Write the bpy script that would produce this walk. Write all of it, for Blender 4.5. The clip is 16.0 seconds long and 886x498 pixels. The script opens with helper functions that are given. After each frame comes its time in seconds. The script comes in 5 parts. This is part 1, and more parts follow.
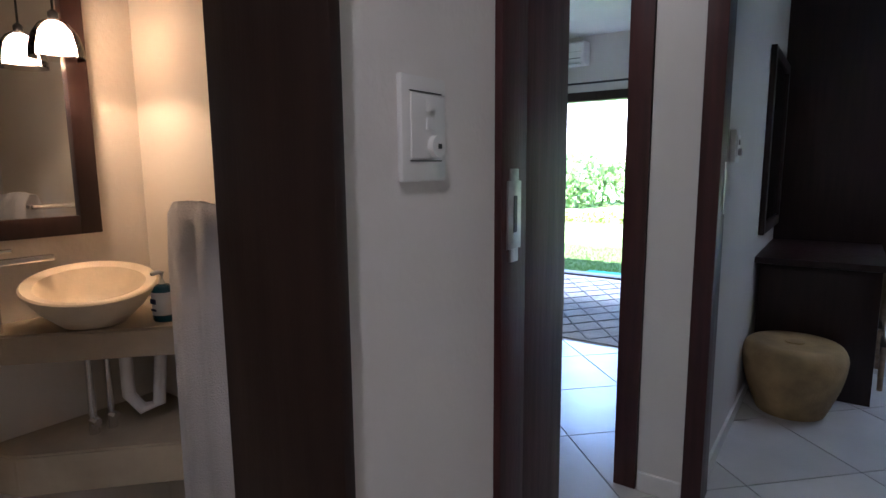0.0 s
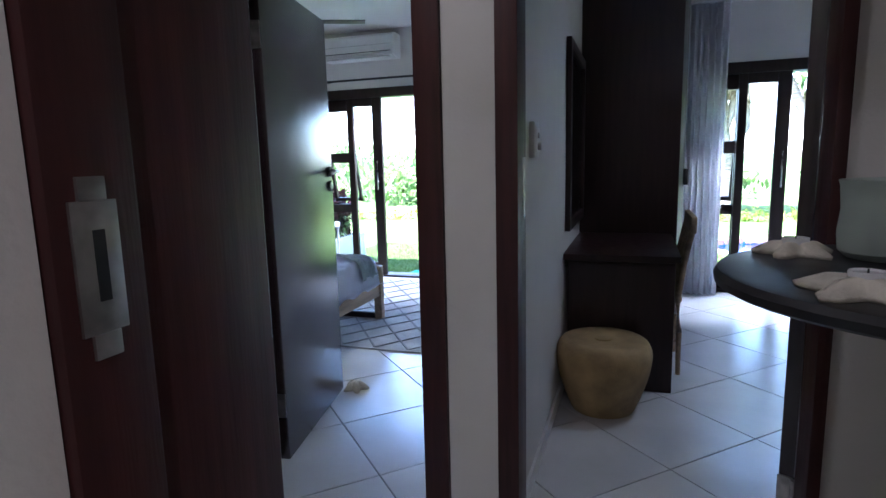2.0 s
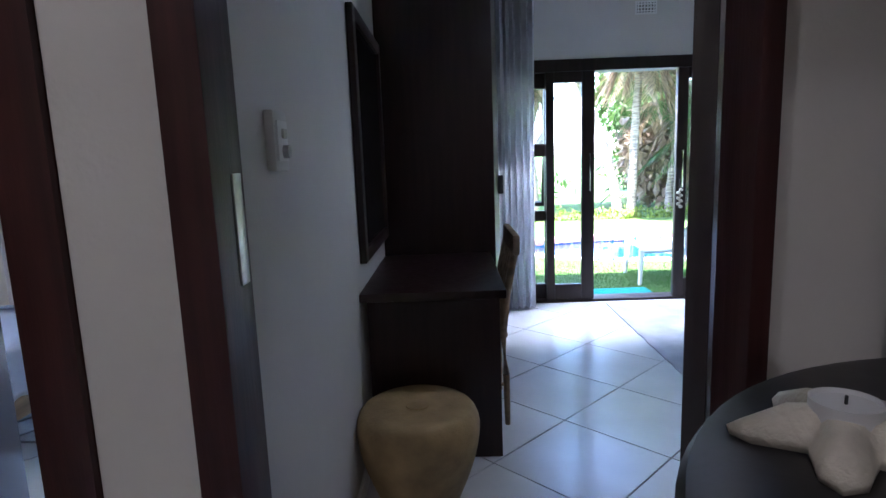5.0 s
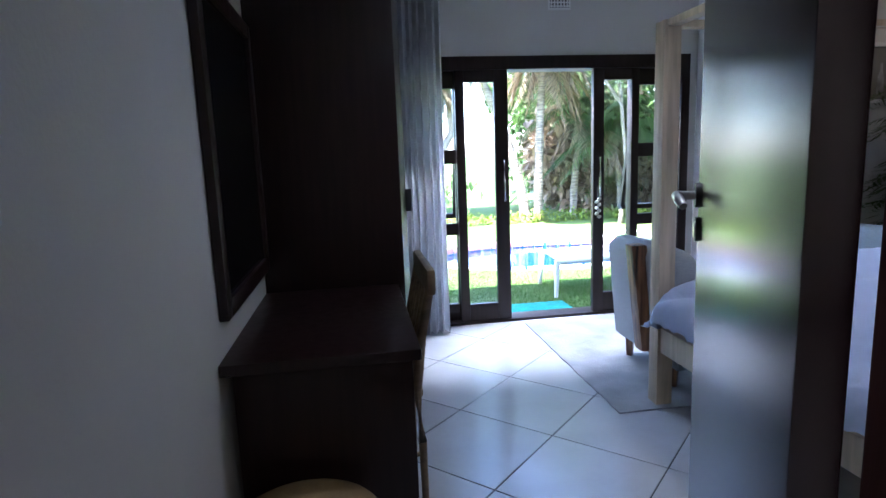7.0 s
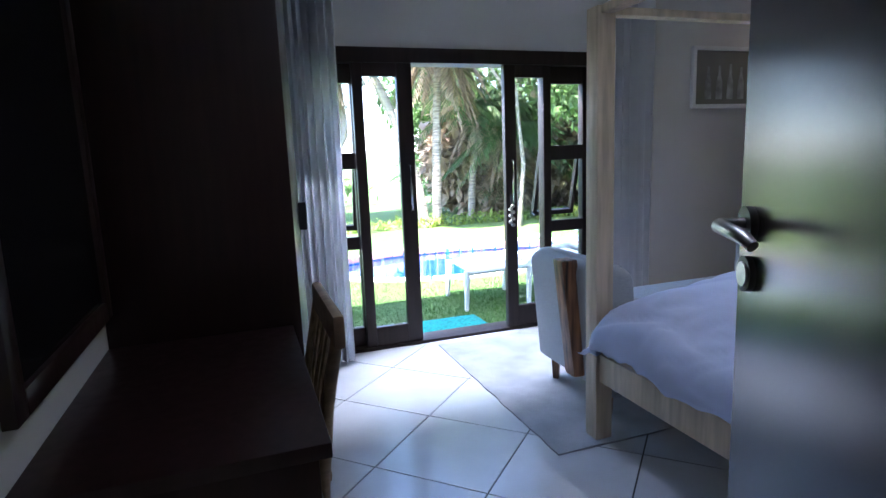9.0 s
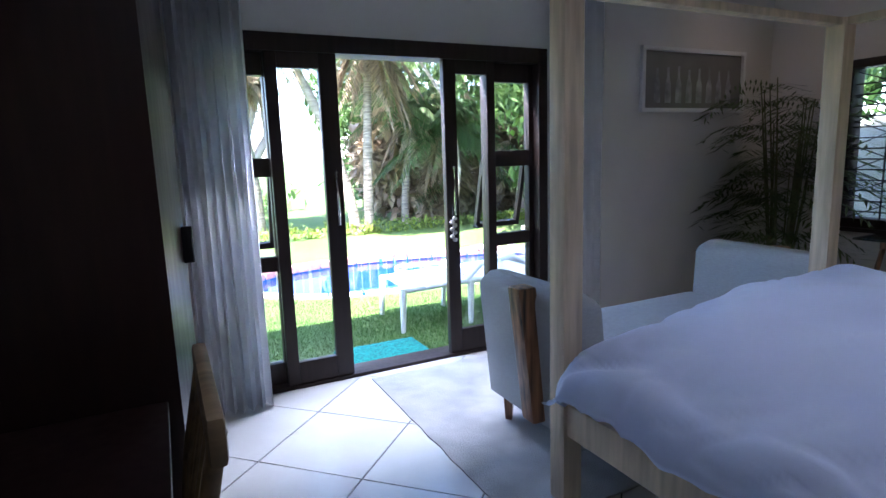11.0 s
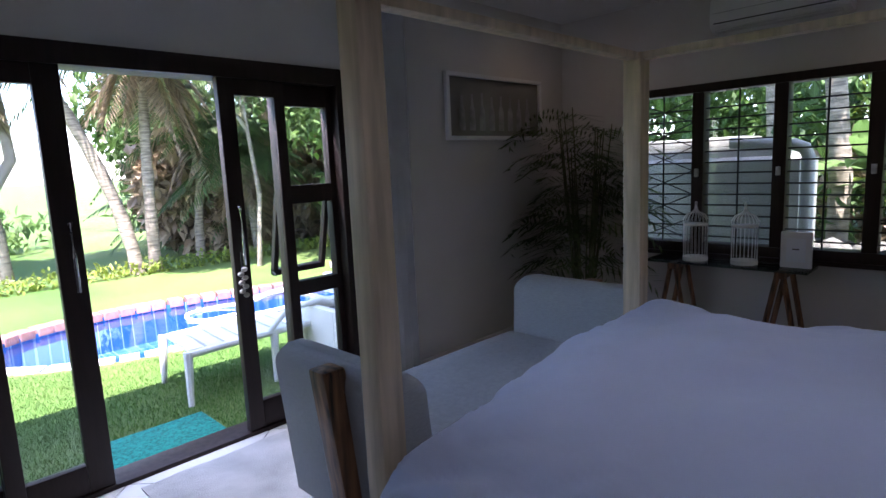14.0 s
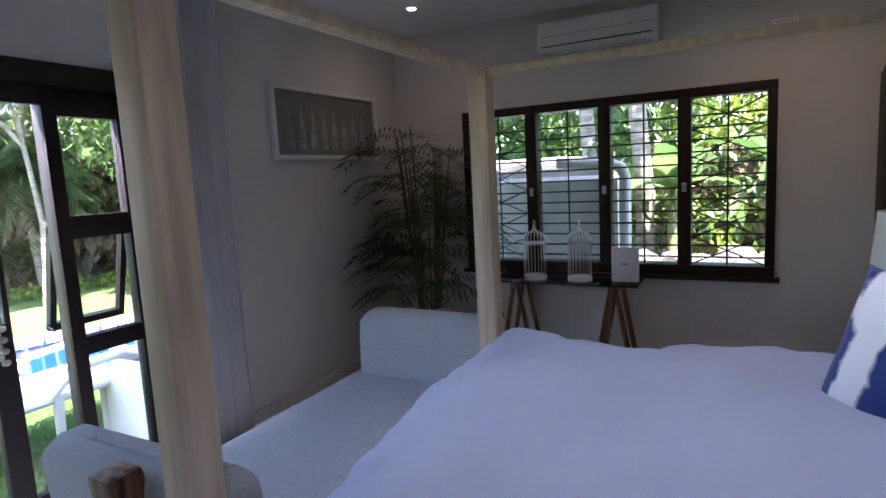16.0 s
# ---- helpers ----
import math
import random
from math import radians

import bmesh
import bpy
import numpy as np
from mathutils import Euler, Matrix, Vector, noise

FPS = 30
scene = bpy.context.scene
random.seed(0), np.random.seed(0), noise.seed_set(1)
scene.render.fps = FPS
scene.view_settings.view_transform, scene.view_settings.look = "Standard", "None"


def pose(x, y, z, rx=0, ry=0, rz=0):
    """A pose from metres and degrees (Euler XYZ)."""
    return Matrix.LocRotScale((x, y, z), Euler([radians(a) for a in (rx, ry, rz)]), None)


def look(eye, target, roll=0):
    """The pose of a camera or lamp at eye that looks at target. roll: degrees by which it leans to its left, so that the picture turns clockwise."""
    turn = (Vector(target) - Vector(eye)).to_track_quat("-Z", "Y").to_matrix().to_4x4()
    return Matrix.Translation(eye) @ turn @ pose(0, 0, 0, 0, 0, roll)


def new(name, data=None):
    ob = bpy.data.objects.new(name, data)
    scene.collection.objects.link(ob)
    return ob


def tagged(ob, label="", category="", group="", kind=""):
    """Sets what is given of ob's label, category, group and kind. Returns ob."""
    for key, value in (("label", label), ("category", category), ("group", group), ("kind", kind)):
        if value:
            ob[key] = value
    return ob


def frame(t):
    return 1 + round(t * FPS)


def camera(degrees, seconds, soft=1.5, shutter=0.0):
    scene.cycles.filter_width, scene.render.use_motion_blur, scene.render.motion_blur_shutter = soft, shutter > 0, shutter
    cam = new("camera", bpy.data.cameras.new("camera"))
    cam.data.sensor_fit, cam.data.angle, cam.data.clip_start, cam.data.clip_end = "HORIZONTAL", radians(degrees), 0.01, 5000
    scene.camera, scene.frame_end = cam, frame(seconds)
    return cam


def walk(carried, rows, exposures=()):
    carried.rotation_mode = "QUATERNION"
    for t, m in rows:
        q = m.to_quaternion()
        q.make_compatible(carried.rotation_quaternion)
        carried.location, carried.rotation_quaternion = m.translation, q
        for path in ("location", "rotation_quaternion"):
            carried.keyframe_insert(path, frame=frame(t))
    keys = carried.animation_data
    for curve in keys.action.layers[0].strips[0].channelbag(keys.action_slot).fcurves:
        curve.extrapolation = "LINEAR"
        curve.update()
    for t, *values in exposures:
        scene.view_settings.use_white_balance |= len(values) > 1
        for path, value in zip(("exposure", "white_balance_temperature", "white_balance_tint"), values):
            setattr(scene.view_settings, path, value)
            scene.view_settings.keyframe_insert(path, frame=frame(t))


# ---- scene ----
cam = camera(76.0, 16.0)
PATH = [
    (0, (0.372, 0.5, 1.235), (-0.772, 2.114, 0.945), -0.5),
    (0.5, (0.368, 0.605, 1.23), (-0.645, 2.306, 0.944), -1.0),
    (1, (0.38, 0.72, 1.232), (-0.494, 2.495, 0.934), -1.1),
    (1.5, (0.384, 0.833, 1.231), (-0.359, 2.664, 0.926), -1.3),
    (2, (0.354, 0.937, 1.235), (-0.286, 2.808, 0.928), -1.4),
    (2.5, (0.346, 1.055, 1.232), (-0.21, 2.951, 0.922), -1.5),
    (3, (0.34, 1.173, 1.229), (-0.097, 3.1, 0.919), -1.7),
    (3.5, (0.342, 1.312, 1.236), (0.042, 3.264, 0.924), -2.1),
    (4, (0.363, 1.466, 1.244), (0.167, 3.432, 0.934), -2.2),
    (6.5, (0.383, 2.166, 1.278), (0.581, 4.131, 0.961), -2.1),
    (7, (0.413, 2.307, 1.296), (0.704, 4.26, 0.975), -2.2),
    (7.5, (0.421, 2.416, 1.296), (0.808, 4.352, 0.974), -2.2),
    (8, (0.425, 2.555, 1.3), (0.916, 4.466, 0.977), -2.2),
    (8.5, (0.427, 2.676, 1.307), (1.013, 4.561, 0.981), -2.3),
    (11, (0.615, 3.268, 1.333), (1.482, 5.04, 1.004), -1.9),
    (11.5, (0.62, 3.34, 1.353), (1.603, 5.05, 1.023), -2.1),
    (12, (0.653, 3.403, 1.375), (1.74, 5.048, 1.043), -2.2),
    (12.5, (0.729, 3.476, 1.393), (1.891, 5.071, 1.067), -2.4),
    (13, (0.824, 3.55, 1.414), (2.058, 5.091, 1.094), -2.5),
    (13.5, (0.886, 3.602, 1.418), (2.202, 5.076, 1.112), -2.5),
    (14, (0.939, 3.646, 1.421), (2.335, 5.048, 1.129), -2.6),
    (14.5, (0.989, 3.711, 1.436), (2.476, 5.018, 1.155), -2.6),
    (15, (1.035, 3.798, 1.439), (2.621, 4.986, 1.174), -2.7),
    (15.5, (1.089, 3.848, 1.432), (2.764, 4.911, 1.177), -2.9),
    (16, (1.174, 3.872, 1.438), (2.92, 4.815, 1.183), -3.0),
]
walk(cam, [(t, look(eye, target, roll)) for t, eye, target, roll in PATH], [(0, 4.35, 5450, 20), (2, 4.3, 5400, 21), (4, 4.3, 5450, 22), (8.5, 4.0, 5600, 22), (11, 3.75, 5750, 23), (12.5, 3.3, 5950, 26), (14, 2.97, 6050, 28), (15, 3.35, 6100, 29), (16, 3.82, 6100, 30)])
SKY, SUN, LAMPS, DOORFILL = 0.15, 4.2, 3.2, 17.0

# ---- world and sun ----
world = bpy.data.worlds.new("sky")
scene.world = world
world.use_nodes = True
wn = world.node_tree
sky = wn.nodes.new("ShaderNodeTexSky")
sky.sky_type = "NISHITA"
sky.sun_disc = False
sky.sun_elevation = radians(65)
sky.sun_rotation = radians(222)
wn.nodes["Background"].inputs["Strength"].default_value = SKY
wn.links.new(sky.outputs["Color"], wn.nodes["Background"].inputs["Color"])
sun_data = bpy.data.lights.new("sun", "SUN")
sun_data.energy, sun_data.angle, sun_data.color = SUN, radians(0.6), (1.0, 0.95, 0.87)
sun = new("sun", sun_data)
sun.matrix_basis = look((-2.8, -3.15, 9.0), (0.0, 0.0, 0.0))
# ceiling spots, only the first a known downlight, the rest added fill; bathroom pendant
for name, x, y, watts, cone in (("bedroom_lamp_and_fill", 4.665, 5.905, 0.07, 165), ("bedroom_lamp_and_fill", 4.52, 3.6, 0.22, 165), ("cool_fill_spot", 2.65, 3.85, 1.05, 88), ("cool_fill_spot", 1.25, 4.1, 0.42, 130), ("far_bedroom_fill_spot", -2.2, 4.2, 0.9, 165), ("lobby_fill_spot", -0.4, 1.95, 0.26, 165), ("passage_fill_spot", 0.55, -0.1, 0.74, 165)):
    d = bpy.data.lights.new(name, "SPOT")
    d.energy, d.color, d.spot_size, d.spot_blend, d.shadow_soft_size = watts * LAMPS, {"bedroom_lamp_and_fill": (1.0, 0.74, 0.50), "cool_fill_spot": (0.82, 0.90, 1.0)}.get(name, (1.0, 0.93, 0.84)), radians(cone), 0.8, 0.05
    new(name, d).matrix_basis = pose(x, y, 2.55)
d = bpy.data.lights.new("pendant_bulb", "SPOT")
d.energy, d.color, d.spot_size, d.spot_blend, d.shadow_soft_size = 0.38, (1.0, 0.66, 0.36), radians(150), 0.25, 0.03
new("pendant_bulb", d).matrix_basis = pose(-1.36, 1.185, 1.532)
# added strip lamps in the garden door heads that stand in for sky light
for name, x in (("door_fill_strip", 1.9), ("far_door_fill_strip", -1.87)):
    d = bpy.data.lights.new(name, "AREA")
    d.shape, d.size, d.size_y, d.energy, d.color = "RECTANGLE", 2.0, 0.014, DOORFILL, (0.86, 0.93, 1.0)
    new(name, d).matrix_basis = look((x, 6.695, 1.968), (x, 5.7, 1.52))


# ---- materials ----
def mat(name, color, rough=0.6, metal=0.0, vary=0.12, scale=6.0, bump=0.0, bscale=60.0, color2=None, spec=0.5, random=0.0, stretch=(1, 1, 1), sheen=0.0, trans=0.0, subsurf=0.0, detail=6.0, rvary=0.0):
    m = bpy.data.materials.new(name)
    m.use_nodes = True
    nt = m.node_tree
    b = nt.nodes["Principled BSDF"]
    b.inputs["Roughness"].default_value = rough
    b.inputs["Metallic"].default_value = metal
    b.inputs["Specular IOR Level"].default_value = spec
    b.inputs["Sheen Weight"].default_value = sheen
    b.inputs["Transmission Weight"].default_value = trans
    co = nt.nodes.new("ShaderNodeTexCoord")
    mp = nt.nodes.new("ShaderNodeMapping")
    mp.inputs["Scale"].default_value = stretch
    nt.links.new(co.outputs["Object"], mp.inputs["Vector"])
    n1 = nt.nodes.new("ShaderNodeTexNoise")
    n1.inputs["Scale"].default_value = scale
    n1.inputs["Detail"].default_value = detail
    nt.links.new(mp.outputs["Vector"], n1.inputs["Vector"])
    mix = nt.nodes.new("ShaderNodeMix")
    mix.data_type = "RGBA"
    c2 = color2 or tuple(max(0.0, c * (1 - 2.2 * vary)) for c in color)
    c1 = color if color2 else tuple(min(1.0, c * (1 + vary)) for c in color)
    mix.inputs["A"].default_value = (*c1, 1)
    mix.inputs["B"].default_value = (*c2, 1)
    ramp = nt.nodes.new("ShaderNodeMapRange")
    ramp.inputs["From Min"].default_value, ramp.inputs["From Max"].default_value = 0.3, 0.7
    nt.links.new(n1.outputs["Fac"], ramp.inputs["Value"])
    nt.links.new(ramp.outputs["Result"], mix.inputs["Factor"])
    out = mix.outputs["Result"]
    if random:
        info = nt.nodes.new("ShaderNodeObjectInfo" if random > 0 else "ShaderNodeNewGeometry")
        hsv = nt.nodes.new("ShaderNodeHueSaturation")
        rr = nt.nodes.new("ShaderNodeMapRange")
        rr.inputs["To Min"].default_value, rr.inputs["To Max"].default_value = 1 - abs(random), 1 + abs(random)
        nt.links.new(info.outputs["Random" if random > 0 else "Random Per Island"], rr.inputs["Value"])
        nt.links.new(rr.outputs["Result"], hsv.inputs["Value"])
        nt.links.new(out, hsv.inputs["Color"])
        out = hsv.outputs["Color"]
    nt.links.new(out, b.inputs["Base Color"])
    if rvary:
        r2 = nt.nodes.new("ShaderNodeMapRange")
        r2.inputs["To Min"].default_value, r2.inputs["To Max"].default_value = max(0.02, rough - rvary), rough + rvary
        nt.links.new(n1.outputs["Fac"], r2.inputs["Value"])
        nt.links.new(r2.outputs["Result"], b.inputs["Roughness"])
    if bump:
        n2 = nt.nodes.new("ShaderNodeTexNoise")
        n2.inputs["Scale"].default_value = bscale
        n2.inputs["Detail"].default_value = 5
        nt.links.new(mp.outputs["Vector"], n2.inputs["Vector"])
        bp = nt.nodes.new("ShaderNodeBump")
        bp.inputs["Strength"].default_value = bump
        bp.inputs["Distance"].default_value = 0.01
        nt.links.new(n2.outputs["Fac"], bp.inputs["Height"])
        nt.links.new(bp.outputs["Normal"], b.inputs["Normal"])
    return m


def leafy(name, color, color2, random=0.45, thin=0.35):
    """Leaves: light passes through them in part."""
    m = mat(name, color, 0.55, 0, scale=0.8, color2=color2, random=-random)
    nt = m.node_tree
    b, o = nt.nodes["Principled BSDF"], nt.nodes["Material Output"]
    tr = nt.nodes.new("ShaderNodeBsdfTranslucent")
    mx = nt.nodes.new("ShaderNodeMixShader")
    mx.inputs[0].default_value = thin
    src = b.inputs["Base Color"].links[0].from_socket
    nt.links.new(src, tr.inputs["Color"])
    nt.links.new(b.outputs[0], mx.inputs[1])
    nt.links.new(tr.outputs[0], mx.inputs[2])
    nt.links.new(mx.outputs[0], o.inputs["Surface"])
    return m


def glow(name, color, strength):
    m = bpy.data.materials.new(name)
    m.use_nodes = True
    b = m.node_tree.nodes["Principled BSDF"]
    b.inputs["Base Color"].default_value = (*color, 1)
    b.inputs["Emission Color"].default_value = (*color, 1)
    b.inputs["Emission Strength"].default_value = strength
    return m


def glassy(name, color=(1, 1, 1), rough=0.0, ior=1.45, gloss=0.06):
    """A thin pane: mostly clear, with a faint mirror of what stands before it."""
    m = bpy.data.materials.new(name)
    m.use_nodes = True
    nt = m.node_tree
    nt.nodes.remove(nt.nodes["Principled BSDF"])
    t, g, f, mx = (nt.nodes.new("ShaderNode" + k) for k in ("BsdfTransparent", "BsdfGlossy", "Fresnel", "MixShader"))
    t.inputs["Color"].default_value = (*color, 1)
    g.inputs["Roughness"].default_value = rough
    f.inputs["IOR"].default_value = ior
    nt.links.new(f.outputs[0], mx.inputs[0])
    nt.links.new(t.outputs[0], mx.inputs[1])
    nt.links.new(g.outputs[0], mx.inputs[2])
    nt.links.new(mx.outputs[0], nt.nodes["Material Output"].inputs["Surface"])
    return m


def cloth(*args, **keys):
    """A woven cloth that lets a little light through."""
    m = mat(*args, **keys)
    nt = m.node_tree
    b, o = nt.nodes["Principled BSDF"], nt.nodes["Material Output"]
    t, mx = nt.nodes.new("ShaderNodeBsdfTranslucent"), nt.nodes.new("ShaderNodeMixShader")
    t.inputs["Color"].default_value = (0.7, 0.7, 0.72, 1)
    mx.inputs[0].default_value = 0.07
    nt.links.new(b.outputs[0], mx.inputs[1])
    nt.links.new(t.outputs[0], mx.inputs[2])
    nt.links.new(mx.outputs[0], o.inputs["Surface"])
    return m


M_WALL = mat("white_plaster", (0.64, 0.61, 0.57), 0.75, vary=0.035, scale=1.7, bump=0.12, bscale=90)
M_WALLB = mat("bathroom_plaster", (0.72, 0.66, 0.57), 0.7, vary=0.05, scale=2.0, bump=0.15, bscale=50)
M_CEIL = mat("white_ceiling", (0.78, 0.77, 0.75), 0.8, vary=0.03, scale=1.2, bump=0.05)
M_OUTWALL = mat("outside_plaster", (0.7, 0.67, 0.6), 0.85, vary=0.06, scale=2, bump=0.2)
M_SKIRT = mat("white_skirting_paint", (0.72, 0.70, 0.67), 0.45, vary=0.05, scale=8)
M_MAHOG = mat("mahogany_frame", (0.046, 0.012, 0.011), 0.42, spec=0.35, vary=0.18, scale=5, stretch=(9, 9, 0.6), bump=0.06, bscale=30, rvary=0.1)
M_DARKW = mat("dark_stained_wood", (0.024, 0.013, 0.010), 0.48, spec=0.28, vary=0.15, scale=4, stretch=(8, 8, 0.7), bump=0.03, bscale=30, rvary=0.08)
M_DOOR = mat("dark_door_veneer", (0.022, 0.010, 0.013), 0.27, spec=0.8, vary=0.08, scale=3, stretch=(6, 6, 0.5))
_grain = M_DOOR.node_tree.nodes.new("ShaderNodeTangent")
_grain.direction_type, _grain.axis = "RADIAL", "Z"
M_DOOR.node_tree.nodes["Principled BSDF"].inputs["Anisotropic"].default_value = 0.6
M_DOOR.node_tree.nodes["Principled BSDF"].inputs["Coat Weight"].default_value = 0.15
M_DOOR.node_tree.nodes["Principled BSDF"].inputs["Coat Roughness"].default_value = 0.28
M_DOOR.node_tree.links.new(_grain.outputs["Tangent"], M_DOOR.node_tree.nodes["Principled BSDF"].inputs["Tangent"])
M_WENGE = mat("wenge_veneer", (0.024, 0.0105, 0.009), 0.36, spec=0.4, vary=0.16, scale=4, stretch=(9, 9, 0.8), bump=0.03, bscale=30, rvary=0.1)
M_BLACKW = mat("black_table_lacquer", (0.012, 0.011, 0.012), 0.42, vary=0.3, scale=9, bump=0.02, rvary=0.1)
M_TILE = mat("glazed_floor_tile", (0.60, 0.595, 0.58), 0.20, vary=0.05, scale=3, random=0.035, bump=0.03, bscale=7, rvary=0.07)
M_GROUT = mat("dark_grout", (0.07, 0.065, 0.06), 0.9, vary=0.2, scale=20)
M_CHROME = mat("chrome", (0.75, 0.75, 0.76), 0.16, 1.0, vary=0.03)
M_BRASS = mat("dull_steel", (0.5, 0.48, 0.46), 0.35, 1.0, vary=0.15, scale=30)
M_BLACK = mat("black_plastic", (0.015, 0.015, 0.016), 0.45, vary=0.15)
M_WHITEP = mat("white_plastic", (0.78, 0.77, 0.75), 0.4, vary=0.03)
M_PLATE = mat("switch_plate_plastic", (0.64, 0.63, 0.60), 0.4, vary=0.03)
M_MIRROR = mat("mirror_silver", (0.86, 0.88, 0.88), 0.015, 1.0, vary=0.0)
M_SMOKE = mat("dark_screen_glass", (0.008, 0.008, 0.009), 0.12, spec=0.3, vary=0.05)
M_CREAM = mat("cream_stone", (0.74, 0.62, 0.44), 0.5, vary=0.06, scale=9, bump=0.06)
M_SCREED = mat("tan_cement_screed", (0.42, 0.35, 0.25), 0.55, vary=0.12, scale=5, bump=0.08)
M_TOWEL = mat("white_terry", (0.86, 0.85, 0.86), 0.95, vary=0.04, bump=0.45, bscale=220, sheen=0.3)
M_WICKER = mat("woven_water_hyacinth", (0.41, 0.28, 0.125), 0.65, vary=0.25, scale=5, bump=0.25, bscale=90)
M_CURT = cloth("grey_white_curtain", (0.88, 0.87, 0.87), 0.9, vary=0.03, bump=0.05, bscale=260, sheen=0.2)
M_CURTG = cloth("grey_lined_curtain", (0.80, 0.80, 0.82), 0.9, vary=0.05, bump=0.05, bscale=260, sheen=0.2)
M_PALEW = mat("pale_raw_pine", (0.60, 0.475, 0.335), 0.55, vary=0.13, scale=4, stretch=(7, 7, 0.7), bump=0.06, bscale=30)
M_TEAK = mat("warm_teak", (0.26, 0.125, 0.06), 0.42, vary=0.45, scale=5, stretch=(7, 7, 0.6), bump=0.06, bscale=25)
M_LIGHTW = mat("light_bed_timber", (0.30, 0.205, 0.12), 0.5, vary=0.2, scale=4, stretch=(0.7, 7, 7), bump=0.05)
M_DUVET = mat("white_cotton", (0.72, 0.77, 0.92), 0.85, vary=0.02, scale=3, bump=0.10, bscale=11, sheen=0.2)
M_LINEN = mat("grey_blue_weave", (0.37, 0.385, 0.40), 0.92, vary=0.055, scale=45, stretch=(1, 1, 5), bump=0.4, bscale=320, sheen=0.2)
M_RUG = mat("pale_grey_rug", (0.41, 0.405, 0.395), 0.95, vary=0.13, scale=5, bump=0.8, bscale=150, sheen=0.2)
M_RUGLINE = mat("grey_rug_line", (0.27, 0.27, 0.28), 0.95, vary=0.1, bump=0.5, bscale=150)
M_THROW = mat("teal_grey_throw", (0.33, 0.39, 0.42), 0.95, vary=0.15, scale=25, bump=0.4, bscale=180)
M_FRAMEW = mat("white_picture_frame", (0.74, 0.73, 0.71), 0.4, vary=0.03)
M_ARTBG = mat("taupe_print_ground", (0.20, 0.19, 0.17), 0.22, vary=0.08, scale=3)
M_ARTFG = mat("pale_grey_print", (0.33, 0.33, 0.32), 0.22, vary=0.25, scale=9)
M_PANE = glassy("window_glass", (0.93, 0.97, 0.96))
M_VASE = mat("frosted_glass", (0.55, 0.62, 0.56), 0.38, vary=0.05, trans=0.55)
M_DOME = glassy("clear_lamp_glass", (0.98, 0.93, 0.85), ior=1.5)
M_STAR = mat("cream_ceramic", (0.52, 0.475, 0.39), 0.5, vary=0.1, scale=30, bump=0.35, bscale=120)
M_WAX = mat("white_wax", (0.6, 0.6, 0.6), 0.45, vary=0.03)
M_SOAP = mat("blue_liquid_soap", (0.02, 0.12, 0.2), 0.15, vary=0.05, trans=0.3)
M_LABEL = mat("white_paper_label", (0.75, 0.76, 0.78), 0.5, vary=0.02)
M_NAVY = mat("navy_print", (0.012, 0.028, 0.10), 0.6, vary=0.1)
M_TEAL = mat("turquoise_coir_mat", (0.0, 0.25, 0.19), 0.95, vary=0.25, scale=60, bump=1.0, bscale=300)
M_LAWN = mat("lawn_ground", (0.045, 0.115, 0.012), 0.95, scale=0.6, color2=(0.11, 0.155, 0.035), bump=1.0, bscale=120)
M_GRASS = mat("grass_blade", (0.034, 0.110, 0.008), 0.8, scale=1.2, color2=(0.060, 0.135, 0.012), random=-0.35)
M_POOLT = mat("blue_pool_mosaic", (0.02, 0.09, 0.30), 0.25, vary=0.3, scale=12)
M_WATER = glassy("pool_water", (0.72, 0.88, 0.97), rough=0.03, ior=1.33)
M_COPING = mat("pink_brick_coping", (0.36, 0.17, 0.16), 0.8, vary=0.2, scale=12, random=0.2, bump=0.3)
M_PEBBLE = mat("white_pebble", (0.75, 0.74, 0.7), 0.7, vary=0.1, random=-0.15)
M_BARK = mat("grey_palm_bark", (0.30, 0.25, 0.19), 0.9, vary=0.3, scale=6, stretch=(1, 1, 6), bump=1.0, bscale=12)
M_BARKP = mat("pinkish_tree_bark", (0.46, 0.37, 0.32), 0.85, vary=0.2, scale=3, bump=0.8, bscale=10)
M_FROND = leafy("palm_leaf", (0.062, 0.118, 0.034), (0.115, 0.165, 0.060), thin=0.45)
M_DRYFR = leafy("dry_palm_leaf", (0.40, 0.31, 0.21), (0.24, 0.17, 0.10), thin=0.3)
M_LEAF = leafy("tree_leaf", (0.050, 0.105, 0.025), (0.090, 0.150, 0.040), thin=0.42)
M_LEAFB = leafy("bright_shrub_leaf", (0.100, 0.185, 0.050), (0.160, 0.230, 0.075), thin=0.48)
M_LEAFY = leafy("yellow_green_leaf", (0.210, 0.255, 0.030), (0.150, 0.225, 0.030))
M_LEAFR = leafy("red_cordyline_leaf", (0.099, 0.015, 0.019), (0.056, 0.019, 0.019))
M_HOUSEP = leafy("dark_indoor_leaf", (0.065, 0.10, 0.028), (0.095, 0.13, 0.04))
M_STEM = mat("green_cane", (0.12, 0.13, 0.05), 0.6, vary=0.2, scale=20)
M_TANK = mat("white_fibreglass", (0.34, 0.33, 0.31), 0.5, vary=0.10, scale=3)
M_ROCK = mat("grey_garden_rock", (0.13, 0.12, 0.105), 0.9, vary=0.3, scale=5, bump=0.8, bscale=14)
M_ROOF = mat("roof_board", (0.35, 0.30, 0.27), 0.8, vary=0.1)
M_SHADE = mat("white_lamp_shade", (0.80, 0.78, 0.76), 0.8, vary=0.03)
M_BULB = glow("warm_bulb", (1.0, 0.66, 0.36), 1.7)
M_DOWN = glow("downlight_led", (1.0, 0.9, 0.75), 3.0)


